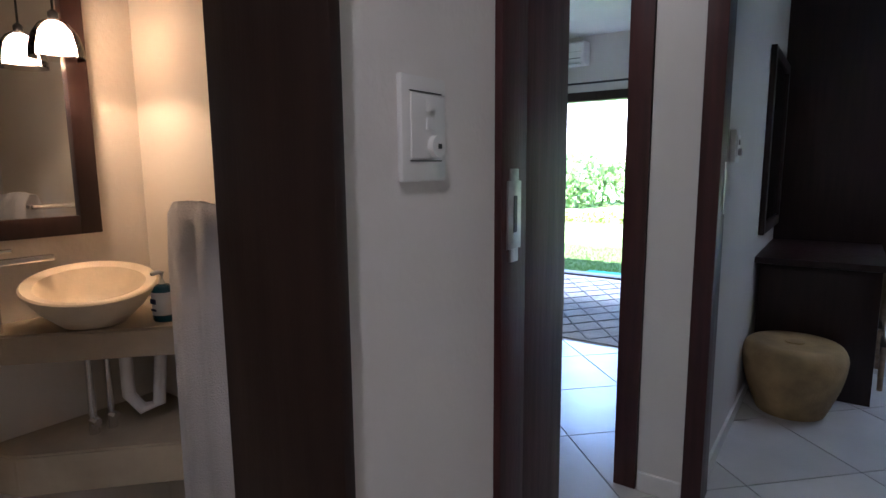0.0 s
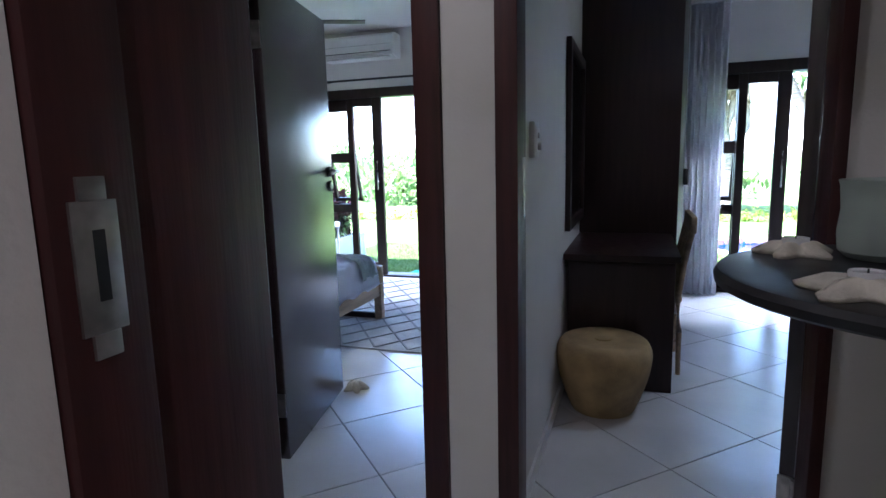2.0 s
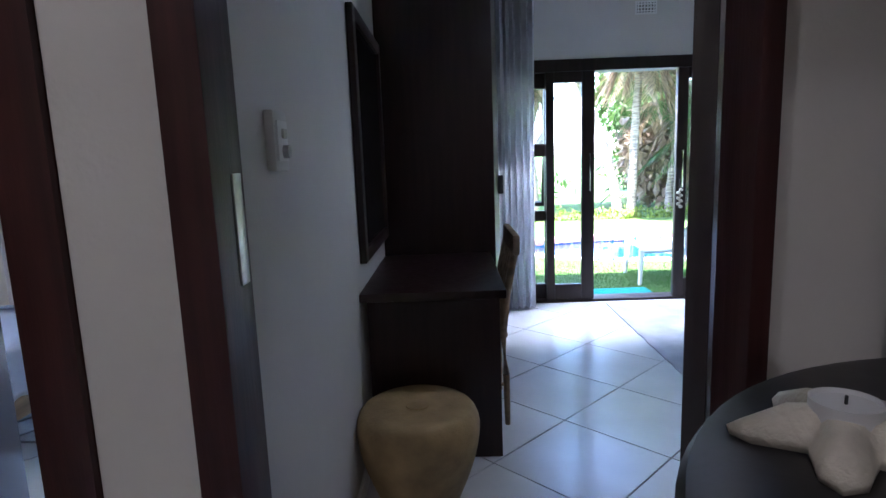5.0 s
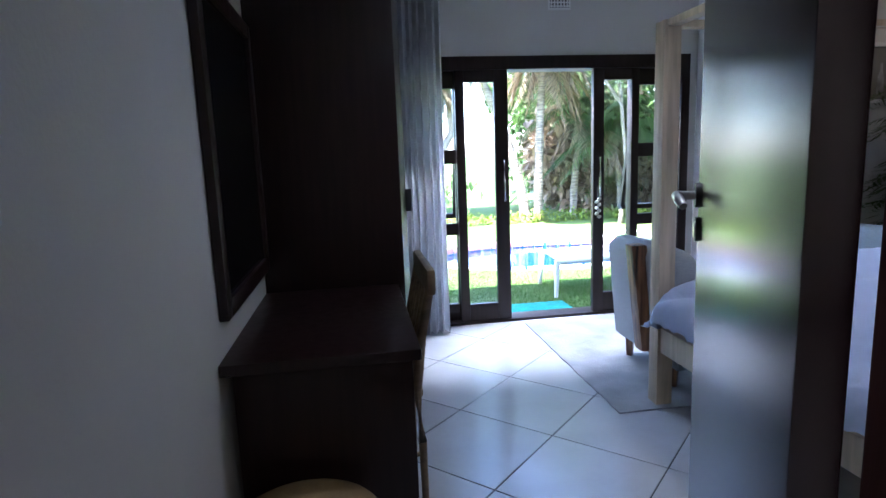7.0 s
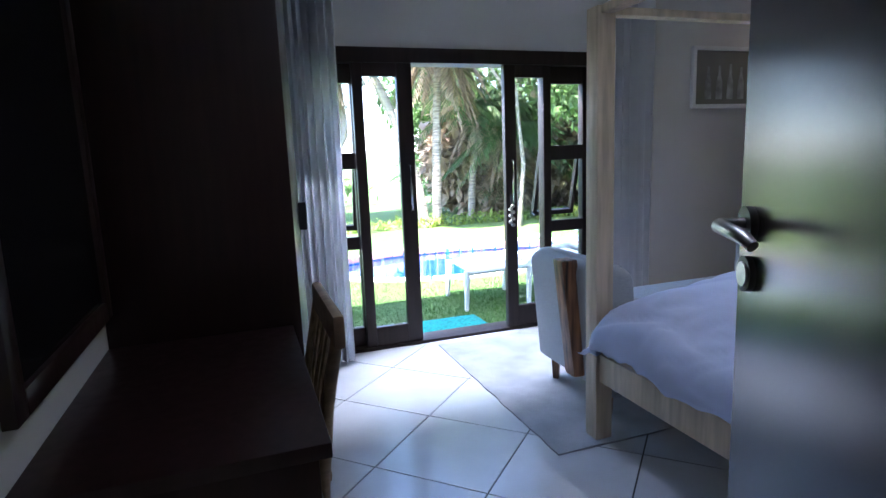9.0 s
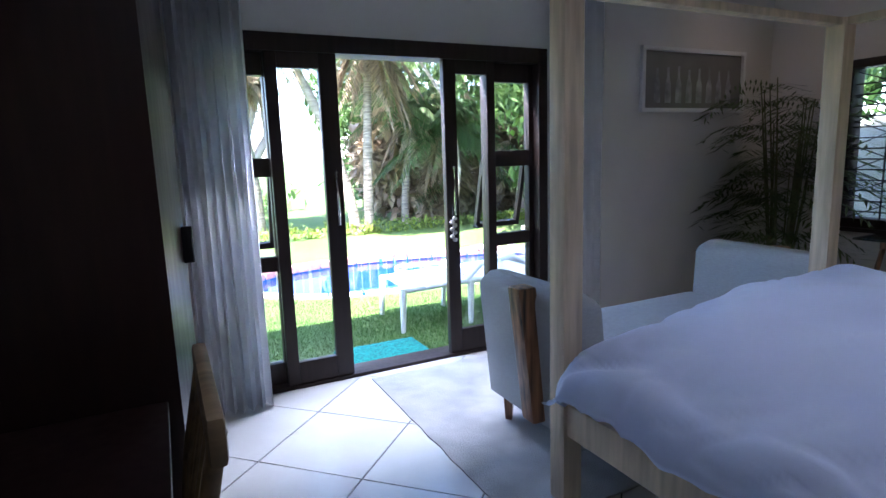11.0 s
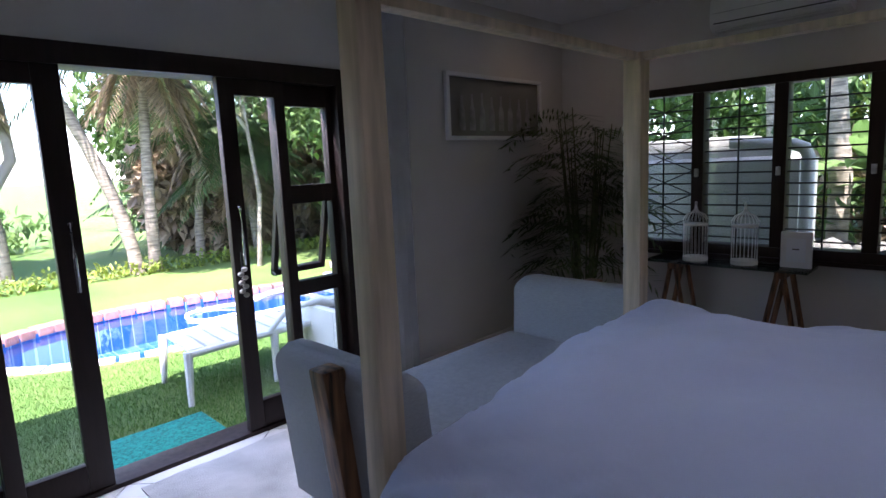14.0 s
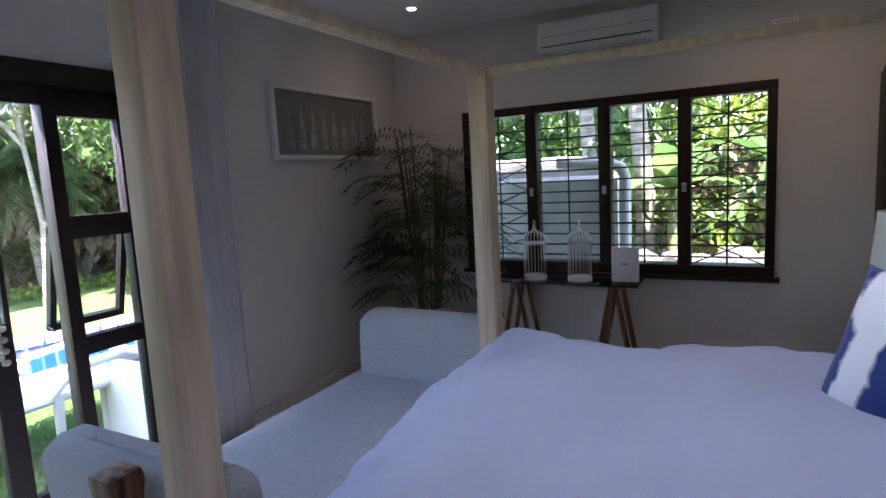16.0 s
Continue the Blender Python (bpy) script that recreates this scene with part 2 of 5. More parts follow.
def dyed():
    """Cotton with uneven indigo bands."""
    m = mat("indigo_dyed_cotton", (0.8, 0.8, 0.84), 0.9, bump=0.2, bscale=150, sheen=0.15)
    nt = m.node_tree
    b = nt.nodes["Principled BSDF"]
    co = nt.nodes.new("ShaderNodeTexCoord")
    w = nt.nodes.new("ShaderNodeTexWave")
    w.inputs["Scale"].default_value, w.inputs["Distortion"].default_value = 1.75, 3.0
    w.inputs["Detail"].default_value, w.inputs["Detail Scale"].default_value = 4, 2.5
    w.inputs["Phase Offset"].default_value = 4.6
    nt.links.new(co.outputs["Object"], w.inputs["Vector"])
    r = nt.nodes.new("ShaderNodeValToRGB")
    r.color_ramp.elements[0].position, r.color_ramp.elements[0].color = 0.40, (0.80, 0.81, 0.86, 1)
    r.color_ramp.elements[1].position, r.color_ramp.elements[1].color = 0.62, (0.018, 0.045, 0.19, 1)
    nt.links.new(w.outputs["Fac"], r.inputs["Fac"])
    nt.links.new(r.outputs["Color"], b.inputs["Base Color"])
    return m


M_DYED = dyed()


# ---- mesh helpers ----
def box(bm, x0, x1, y0, y1, z0, z1, m=None):
    c = Matrix.Translation(((x0 + x1) / 2, (y0 + y1) / 2, (z0 + z1) / 2)) @ Matrix.Diagonal((x1 - x0, y1 - y0, z1 - z0, 1))
    bmesh.ops.create_cube(bm, size=1, matrix=(m @ c) if m else c)


def boxes(*bs, bevel=0.0):
    bm = bmesh.new()
    for b in bs:
        box(bm, *b)
    if bevel:
        bmesh.ops.bevel(bm, geom=bm.edges[:], offset=bevel, segments=2, affect="EDGES", profile=0.6)
    return bm


def cyl(bm, p, q, r, r2=None, n=14, caps=True):
    p, q = Vector(p), Vector(q)
    d = q - p
    m = Matrix.Translation((p + q) / 2) @ d.to_track_quat("Z", "Y").to_matrix().to_4x4()
    bmesh.ops.create_cone(bm, cap_ends=caps, segments=n, radius1=r, radius2=r if r2 is None else r2, depth=d.length, matrix=m)


def rods(*segs, r=0.01, n=10):
    bm = bmesh.new()
    for p, q in segs:
        cyl(bm, p, q, r, n=n)
    return bm


def lathe(profile, n=32):
    """Turn a profile of (radius, height) round the z axis."""
    bm = bmesh.new()
    rings = [[bm.verts.new((r * math.cos(2 * math.pi * k / n), r * math.sin(2 * math.pi * k / n), z)) for k in range(n)] for r, z in profile]
    for a, b in zip(rings, rings[1:]):
        for k in range(n):
            bm.faces.new((a[k], a[(k + 1) % n], b[(k + 1) % n], b[k]))
    for ring, flip in ((rings[0], True), (rings[-1], False)):
        bm.faces.new(ring[::-1] if flip else ring)
    return bm


def tube(points, radii, n=10):
    """A tapered tube along a line of points."""
    bm = bmesh.new()
    rings = []
    pts = [Vector(p) for p in points]
    for i, p in enumerate(pts):
        d = (pts[min(i + 1, len(pts) - 1)] - pts[max(i - 1, 0)]).normalized()
        q = d.to_track_quat("Z", "Y")
        rings.append([bm.verts.new(p + q @ Vector((radii[i] * math.cos(2 * math.pi * k / n), radii[i] * math.sin(2 * math.pi * k / n), 0))) for k in range(n)])
    for a, b in zip(rings, rings[1:]):
        for k in range(n):
            bm.faces.new((a[k], a[(k + 1) % n], b[(k + 1) % n], b[k]))
    bm.faces.new(rings[0][::-1])
    bm.faces.new(rings[-1])
    return bm


def mesh_of(name, bm, material, smooth=False):
    me = bpy.data.meshes.new(name)
    bmesh.ops.recalc_face_normals(bm, faces=bm.faces[:])
    bm.to_mesh(me)
    bm.free()
    me.materials.append(material)
    if smooth:
        me.polygons.foreach_set("use_smooth", [True] * len(me.polygons))
        if smooth != "all":
            me.set_sharp_from_angle(angle=radians(38))
    return me


def part(name, bm, material, parent=None, label="", smooth=True):
    ob = new(name, mesh_of(name, bm, material, smooth))
    ob.parent = parent
    return tagged(ob, label)


def thing(name, label, category, m=None, group=""):
    """An empty at a thing's base, whose parts are children."""
    ob = tagged(new(name), label, category, group)
    ob.empty_display_size = 0.1
    if m:
        ob.matrix_basis = m
    return ob


def single(name, bm, material, label, category, m=None, group="", smooth=True):
    ob = tagged(part(name, bm, material, None, "", smooth), label, category, group)
    if m:
        ob.matrix_basis = m
    return ob


def structure(name, bm, material, label, category, smooth=False):
    return tagged(part(name, bm, material, None, "", smooth), label, category, "", "structure")


def leaf_cloud(n, place, size, seed, tilt=0.9, fold=0.25, aspect=0.45):
    """Many small folded leaves; place(rng) gives each one's spot."""
    rng = np.random.default_rng(seed)
    c = place(rng, n)
    yaw, pit = rng.uniform(0, 2 * np.pi, n), rng.normal(0, tilt, n) - 0.3
    s = size * rng.uniform(0.6, 1.4, n)
    d = np.stack([np.cos(yaw) * np.cos(pit), np.sin(yaw) * np.cos(pit), np.sin(pit)], 1)
    side = np.stack([-np.sin(yaw), np.cos(yaw), rng.normal(0, 0.35, n)], 1)
    up = np.cross(d, side)
    v = np.empty((n, 4, 3))
    v[:, 0] = c
    v[:, 1] = c + d * (s * 0.5)[:, None] + side * (s * aspect * 0.5)[:, None] + up * (s * fold * 0.3)[:, None]
    v[:, 2] = c + d * s[:, None]
    v[:, 3] = c + d * (s * 0.5)[:, None] - side * (s * aspect * 0.5)[:, None] + up * (s * fold * 0.3)[:, None]
    i = np.arange(n)[:, None] * 4
    f = np.concatenate([i + [[0, 1, 2]], i + [[0, 2, 3]]]).astype(int)
    return v.reshape(-1, 3), f


def raw(name, v, f, material, parent=None):
    me = bpy.data.meshes.new(name)
    me.from_pydata(v.tolist(), [], f.tolist())
    me.materials.append(material)
    ob = new(name, me)
    ob.parent = parent
    return ob


def blobs(centres, radii):
    """Spots in a union of uneven ellipsoids, more of them near the skin."""
    cs, rs = np.array(centres, float), np.array(radii, float)

    def place(rng, n):
        k = rng.choice(len(cs), n, p=(rs.prod(1) ** 0.7) / (rs.prod(1) ** 0.7).sum())
        u = rng.normal(size=(n, 3))
        u /= np.linalg.norm(u, axis=1)[:, None]
        return cs[k] + u * rs[k] * (rng.uniform(0.15, 1, n) ** 0.45)[:, None]

    return place

# ---- large structure ----
H = 2.58          # ceiling
DH = 1.95         # door head
EXT0, EXT1 = 6.50, 6.72
structure("floor", boxes((-3.9, 5.4, -1.1, EXT0 + 0.02, -0.12, -0.006)), M_GROUT, "cement floor bed under pale glazed tiles with dark joints", "floor")
structure("ceiling", boxes((-4.0, 5.6, -1.2, EXT1, H, H + 0.1)), M_CEIL, "plain white plastered ceiling", "ceiling")
structure("roof", boxes((-4.6, 6.0, -1.6, 7.0, H + 0.12, H + 0.26)), M_ROOF, "flat roof with an overhanging eave", "roof")

structure("wall_hall_left", boxes((-0.218, -0.045, 0.896, 1.219, 0, H), (-0.218, -0.10, 1.219, 1.48, 0, H), (-0.10, -0.045, 1.219, 1.48, DH + 0.05, H), (-0.218, -0.045, -1.1, 0.08, 0, H), (-0.218, -0.045, 0.08, 0.896, DH + 0.03, H)), M_WALL, "white plastered wall of the passage with a light switch", "wall")
structure("wall_hall_right", boxes((1.16, 1.32, -1.1, 2.58, 0, H)), M_WALL, "white plastered wall of the passage", "wall")
structure("wall_hall_back", boxes((-0.218, 1.16, -1.2, -1.1, 0, H)), M_WALL, "white plastered end wall of the passage", "wall")
structure("wall_lobby_near", boxes((0.86, 1.16, 1.274, 1.48, 0, H), (-0.045, 0.86, 1.274, 1.48, DH + 0.05, H)), M_WALL, "white plastered wall round a dark doorway", "wall")
structure("wall_bathroom", boxes((-1.62, -1.5, -0.7, 1.455, 0, H), (-1.5, -0.218, -0.8, -0.7, 0, H)), M_WALLB, "cream plastered bathroom wall", "wall")
structure("wall_bathroom_side", boxes((-2.5, -0.218, 1.455, 1.48, 0, H)), M_WALLB, "cream plastered bathroom wall with a towel rail", "wall")
structure("wall_lobby_far_left", boxes((-2.6, -2.5, 1.48, 2.58, 0, H)), M_WALL, "white plastered wall of the lobby", "wall")
structure("wall_lobby_end", boxes((-3.9, -1.043, 2.58, 2.80, 0, H), (-0.20, -0.035, 2.58, 2.69, 0, H), (0.836, 5.40, 2.58, 2.685, 0, H), (-1.043, -0.20, 2.58, 2.80, DH + 0.06, H), (-0.035, 0.836, 2.58, 2.685, DH + 0.06, H)), M_WALL, "white plastered wall with two dark framed bedroom doorways", "wall")
structure("wall_partition", boxes((-0.20, 0.0, 2.69, EXT0, 0, H)), M_WALL, "white plastered wall between the bedrooms", "wall")
structure("wall_bedroom_far_left", boxes((-4.0, -3.9, 2.58, EXT1, 0, H)), M_WALL, "white plastered bedroom wall", "wall")
S0, S1, SH = 0.79, 3.015, 2.005        # sliding door opening
B1 = -3.77                              # shift to the other bedroom's sliding door
structure("wall_garden", boxes((-3.9, S0 + B1, EXT0, EXT1, 0, H), (S1 + B1, S0, EXT0, EXT1, 0, H), (S1, 5.40, EXT0, EXT1, 0, H), (S0 + B1, S1 + B1, EXT0, EXT1, SH, H), (S0, S1, EXT0, EXT1, SH, H)), M_WALL, "white plastered wall with wide dark sliding doors to the garden", "wall")
W0, W1, WZ0, WZ1, WX = 3.71, 5.88, 0.68, 1.925, 5.35
structure("wall_window", boxes((WX, 5.57, 2.58, W0, 0, H), (WX, 5.57, W1, EXT1, 0, H), (WX, 5.57, W0, W1, 0, WZ0), (WX, 5.57, W0, W1, WZ1, H)), M_WALL, "white plastered wall with a wide barred window", "wall")
structure("baseboard_desk_wall", boxes((0.0, 0.014, 2.70, 6.3, 0, 0.07), bevel=0.003), M_SKIRT, "white painted skirting along the wall", "skirting")
structure("baseboard_lobby", boxes((-2.5, -1.04, 2.566, 2.58, 0, 0.075), (-0.195, -0.04, 2.566, 2.58, 0, 0.075), (0.83, 1.01, 2.566, 2.58, 0, 0.075), bevel=0.003), M_SKIRT, "white painted skirting along the wall", "skirting")
structure("baseboard_garden_wall", boxes((3.02, 5.34, 6.486, 6.50, 0, 0.07), bevel=0.003), M_SKIRT, "white painted skirting along the wall", "skirting")
structure("baseboard_window_wall", boxes((5.336, 5.35, 2.69, 6.48, 0, 0.07), bevel=0.003), M_SKIRT, "white painted skirting along the wall", "skirting")


def lining(name, label, boards, wood=None):
    ob = thing(name, label, "door frame")
    ob["kind"] = "structure"
    for b in boards:
        part("board", boxes(b, bevel=0.004), wood or M_MAHOG, ob)
    return ob


lining("door_frame_bathroom", "dark wooden lining of the bathroom doorway", [(-0.218, -0.022, 0.880, 0.896, 0, DH), (-0.218, -0.022, 0.05, 0.08, 0, DH), (-0.218, -0.022, 0.08, 0.880, DH - 0.03, DH)], M_DARKW)
fa = lining("door_frame_passage", "reddish dark wooden door frame with a steel strike plate", [(-0.10, -0.034, 1.221, 1.300, 0, DH), (-0.10, -0.046, 1.302, 1.482, 0, DH), (0.83, 0.868, 1.272, 1.482, 0, DH), (-0.10, 0.868, 1.221, 1.482, DH, DH + 0.05)])
part("strike_plate", boxes((-0.035, -0.031, 1.236, 1.276, 1.110, 1.212), (-0.035, -0.031, 1.244, 1.268, 1.090, 1.110), (-0.035, -0.031, 1.244, 1.268, 1.212, 1.230), bevel=0.001), M_BRASS, fa, "worn steel strike plate")
part("latch_hole", boxes((-0.0315, -0.0300, 1.252, 1.262, 1.135, 1.190)), M_BLACK, fa, "dark latch hole")
fb = lining("door_frame_far_bedroom", "reddish dark wooden bedroom door frame", [(-1.045, -1.010, 2.566, 2.72, 0, DH), (-1.045, -1.032, 2.722, 2.790, 0, DH), (-0.286, -0.202, 2.566, 2.808, 0, DH), (-1.037, -0.202, 2.566, 2.808, DH, DH + 0.06)])
fc = lining("door_frame_near_bedroom", "reddish dark wooden bedroom door frame", [(-0.037, 0.030, 2.566, 2.694, 0, DH), (0.806, 0.838, 2.566, 2.68, 0, DH), (-0.037, 0.838, 2.566, 2.68, DH, DH + 0.06)])
part("strike_plate", boxes((0.030, 0.033, 2.640, 2.675, 1.06, 1.24), bevel=0.001), M_BRASS, fc, "worn steel strike plate")


def door_leaf(name, label, hinge, angle, flip, L):
    """A flush door swung open about its hinge pins; flip sets the side of the pins."""
    ob = thing(name, label, "door", pose(hinge[0], hinge[1], 0, 0, 0, angle) @ pose(0, -flip * 0.022, 0))
    K = L - 0.045
    part("leaf", boxes((0.014, L, -0.02, 0.02, 0.012, DH - 0.01), bevel=0.003), M_DOOR, ob)
    for s in (-1, 1):
        rose = part("rose", rods(((K, s * 0.02, 1.195), (K, s * 0.031, 1.195)), r=0.026, n=24), M_BLACK, ob, "black round handle rose")
        part("lever", tube([(K, s * 0.03, 1.195), (K, s * 0.062, 1.195), (K - 0.012, s * 0.068, 1.195), (K - 0.10, s * 0.068, 1.192), (K - 0.118, s * 0.062, 1.182)], [0.010, 0.010, 0.011, 0.010, 0.008]), M_BRASS, rose, "brushed steel lever")
        key_rose = part("key_rose", rods(((K, s * 0.02, 1.122), (K, s * 0.029, 1.122)), r=0.026, n=24), M_BLACK, ob, "round key plate")
        part("key_ring", lathe([(0.013, -0.002), (0.018, -0.002), (0.018, 0.002), (0.013, 0.002)], 24), M_BRASS, key_rose).matrix_basis = Matrix.Translation((K, s * 0.030, 1.122)) @ Matrix.Rotation(radians(90), 4, "X")
        part("key_hole", boxes((K - 0.004, K + 0.004, min(s * 0.028, s * 0.031), max(s * 0.028, s * 0.031), 1.112, 1.132)), M_BRASS, key_rose)
    part("lock_plate", boxes((L - 0.002, L + 0.002, -0.011, 0.011, 1.03, 1.23)), M_BRASS, ob, "steel lock plate")
    for z in (0.25, 1.72):
        part("hinge", rods(((0.0, flip * 0.022, z - 0.05), (0.0, flip * 0.022, z + 0.05)), r=0.008, n=12), M_BRASS, ob, "steel butt hinge")
        part("hinge_leaf", boxes((0.008, 0.016, -0.018, 0.022, z - 0.05, z + 0.05)), M_BRASS, ob, "steel hinge leaf")
    return ob


door_leaf("bedroom_door", "dark brown flush door standing open into the far bedroom", (-1.030, 2.802), 101.7, 1, 0.775)
door_leaf("bedroom_door", "dark brown glossy flush door standing open into the bedroom", (0.805, 2.687), 62.6, -1, 0.845)


# ---- sliding doors ----
def sliding_door(name, label, dx, open_right, sashes):
    ob = thing(name, label, "sliding door", pose(dx, 0, 0))
    ob["kind"] = "structure"
    y0, y1 = 6.488, 6.66
    for b in ((S0, S0 + 0.055, y0, y1, 0.0, SH), (S1 - 0.07, S1, y0, y1, 0.0, SH), (S0 + 0.055, S1 - 0.07, y0, y1, SH - 0.095, SH), (S0 + 0.055, S1 - 0.07, y0, y1, -0.02, 0.022)):
        part("frame_board", boxes(b, bevel=0.004), M_DARKW, ob)
    # fixed side lights with an awning sash in the middle
    for x0, x1, side in ((S0 + 0.055, 1.20, -1), (2.565, S1 - 0.07, 1)):
        sl = part("side_light", boxes((x0, x0 + 0.035, 6.56, 6.62, 0.022, 1.91), (x1 - 0.035, x1, 6.56, 6.62, 0.022, 1.91), (x0 + 0.035, x1 - 0.035, 6.56, 6.62, 1.79, 1.91), (x0 + 0.035, x1 - 0.035, 6.56, 6.62, 0.022, 0.15), (x0 + 0.035, x1 - 0.035, 6.56, 6.62, 1.24, 1.345), (x0 + 0.035, x1 - 0.035, 6.56, 6.62, 0.70, 0.785), bevel=0.003), M_DARKW, ob)
        for z0, z1 in ((1.345, 1.79), (0.15, 0.70)):
            g = part("pane", boxes((x0 + 0.035, x1 - 0.035, 6.588, 6.592, z0, z1)), M_PANE, sl)
            g.visible_shadow = False
        a = thing("sash", "", "")
        a.parent = ob
        a.matrix_basis = Matrix.Translation(((x0 + x1) / 2, 6.632, 1.30 if sashes else 1.24)) @ Euler((radians(14), 0, 0)).to_matrix().to_4x4()
        w = (x1 - x0) / 2 - 0.01
        h = 0.50
        part("sash_frame", boxes((-w, -w + 0.028, -0.018, 0.018, -h, 0), (w - 0.028, w, -0.018, 0.018, -h, 0), (-w, w, -0.018, 0.018, -0.03, 0), (-w, w, -0.018, 0.018, -h, -h + 0.035)), M_DARKW, a)
        g = part("pane", boxes((-w + 0.028, w - 0.028, -0.003, 0.003, -h + 0.035, -0.03)), M_PANE, a)
        g.visible_shadow = False
        part("stay", rods(((-w, 0, -h + 0.02), (-w, -0.05, -h + 0.015)), r=0.006), M_BLACK, a)
    # two leaves slid apart
    for x0, x1, gx in ((1.168, 1.565, -1), (2.235, 2.605, 1)):
        lf = part("door_leaf", boxes((x0, 1.235 if gx < 0 else 2.322, 6.50, 6.545, 0.022, 1.91), (1.462 if gx < 0 else 2.545, x1, 6.50, 6.545, 0.022, 1.91), (1.235 if gx < 0 else 2.322, 1.462 if gx < 0 else 2.545, 6.50, 6.545, 1.825, 1.91), (1.235 if gx < 0 else 2.322, 1.462 if gx < 0 else 2.545, 6.50, 6.545, 0.022, 0.155 if gx < 0 else 0.175), bevel=0.004), M_DARKW, ob)
        g = part("pane", boxes((1.235 if gx < 0 else 2.322, 1.462 if gx < 0 else 2.545, 6.52, 6.524, 0.155, 1.825)), M_PANE, lf)
        g.visible_shadow = False
        hx = x1 - 0.045 if gx < 0 else x0 + 0.045
        part("pull_handle", tube([(hx, 6.50, 1.26), (hx, 6.468, 1.25), (hx, 6.464, 1.10), (hx, 6.468, 0.95), (hx, 6.50, 0.94)], [0.009] * 5), M_CHROME, lf, "chrome pull handle")
    return ob


sliding_door("sliding_door", "dark wooden sliding door half open to the garden", 0, 0, True)
sliding_door("sliding_door", "dark wooden sliding door half open to the garden", B1, 0, True)
ks = thing("shell_charm", "string of pale shells and keys hanging from the door handle", "keys", pose(2.255, 6.462, 0))
part("cord", rods(((0, 0, 0.93), (0, -0.004, 1.02)), r=0.004), M_BLACK, ks)
for k in range(7):
    bm = bmesh.new()
    bmesh.ops.create_icosphere(bm, subdivisions=2, radius=0.016, matrix=Matrix.Translation(((-1) ** k * 0.010, -0.006, 0.93 - k * 0.023)) @ Matrix.Diagonal((1.1, 0.7, 0.85, 1)))
    part("shell", bm, M_STAR, ks)
structure("threshold_stones", boxes(*[(1.57 + 0.055 * k, 1.613 + 0.055 * k, 6.67 + 0.006 * (k % 3), 6.70 + 0.006 * (k % 2), -0.08, -0.035 + 0.004 * (k % 3)) for k in range(12)], bevel=0.012), M_PEBBLE, "row of small white pebbles along the door sill", "pebbles")

# ---- window with burglar bars ----
wn1 = thing("window_1", "wide dark framed window with burglar bars and slatted bars", "window")
wn1["kind"] = "structure"
for b in ((WX - 0.03, WX + 0.12, W0, W1, WZ1 - 0.06, WZ1), (WX - 0.03, WX + 0.12, W0, W1, WZ0, WZ0 + 0.07), (WX - 0.03, WX + 0.12, W0, W0 + 0.055, WZ0 + 0.07, WZ1 - 0.06), (WX - 0.03, WX + 0.12, W1 - 0.055, W1, WZ0 + 0.07, WZ1 - 0.06)):
    part("frame_board", boxes(b, bevel=0.004), M_DARKW, wn1)
mull = [W0 + 0.055, 4.246, 4.773, 5.318, W1 - 0.055]
for k, yc in enumerate(mull[1:4]):
    part("mullion", boxes((WX - 0.025, WX + 0.10, yc - 0.042, yc + 0.042, WZ0 + 0.07, WZ1 - 0.06), bevel=0.004), M_DARKW, wn1)
    part("catch", boxes((WX - 0.045, WX - 0.025, yc - 0.014, yc + 0.014, 1.25, 1.31), bevel=0.004), M_BRASS, wn1, "steel window catch")
part("sill", boxes((WX - 0.06, WX + 0.0, W0 - 0.03, W1 + 0.03, WZ0 - 0.03, WZ0), bevel=0.005), M_DARKW, wn1)
for k in range(4):
    a, b = mull[k] + (0.042 if k else 0), mull[k + 1] - (0.042 if k < 3 else 0)
    g = part("pane", boxes((WX + 0.055, WX + 0.059, a, b, WZ0 + 0.07, WZ1 - 0.06)), M_PANE, wn1)
    g.visible_shadow = False
    z = WZ0 + 0.12
    grille = part("grille", rods(((WX + 0.02, (a + b) / 2, WZ0 + 0.07), (WX + 0.02, (a + b) / 2, WZ1 - 0.06)), r=0.0065), M_BLACK, wn1, "black steel burglar grille")
    for j in range(13):
        part("bar", rods(((WX + 0.02, a, z), (WX + 0.02, b, z)), r=0.0058, n=8), M_BLACK, grille)
        z += 0.079
    if k in (0, 3):
        segs = []
        for j in range(6):
            zz = WZ0 + 0.07 + j * 0.18
            segs += [((WX + 0.035, a, zz), (WX + 0.035, b, zz + 0.19)), ((WX + 0.035, b, zz), (WX + 0.035, a, zz + 0.19))]
        part("lattice", rods(*segs, r=0.0046, n=6), M_BLACK, grille)


# ---- passage and bathroom ----
sw = thing("light_switch", "white wall switch plate with a dimmer knob", "switch")
part("plate", boxes((-0.045, -0.037, 1.000, 1.085, 1.217, 1.338), bevel=0.003), M_PLATE, sw)
part("panel", boxes((-0.037, -0.034, 1.014, 1.076, 1.243, 1.318), bevel=0.002), M_PLATE, sw)
for z in (1.305, 1.284):
    part("rocker", boxes((-0.034, -0.031, 1.040, 1.054, z - 0.007, z + 0.007), bevel=0.002), M_PLATE, sw)
dk = part("dimmer_knob", rods(((-0.034, 1.056, 1.258), (-0.026, 1.056, 1.258)), r=0.013, n=24), M_PLATE, sw)
part("dial_mark", boxes((-0.026, -0.0255, 1.054, 1.061, 1.255, 1.261)), M_BLACK, dk)
for z in (1.241, 1.320):
    part("seam", boxes((-0.0372, -0.0365, 1.014, 1.076, z - 0.0007, z + 0.0007)), M_BLACK, sw)
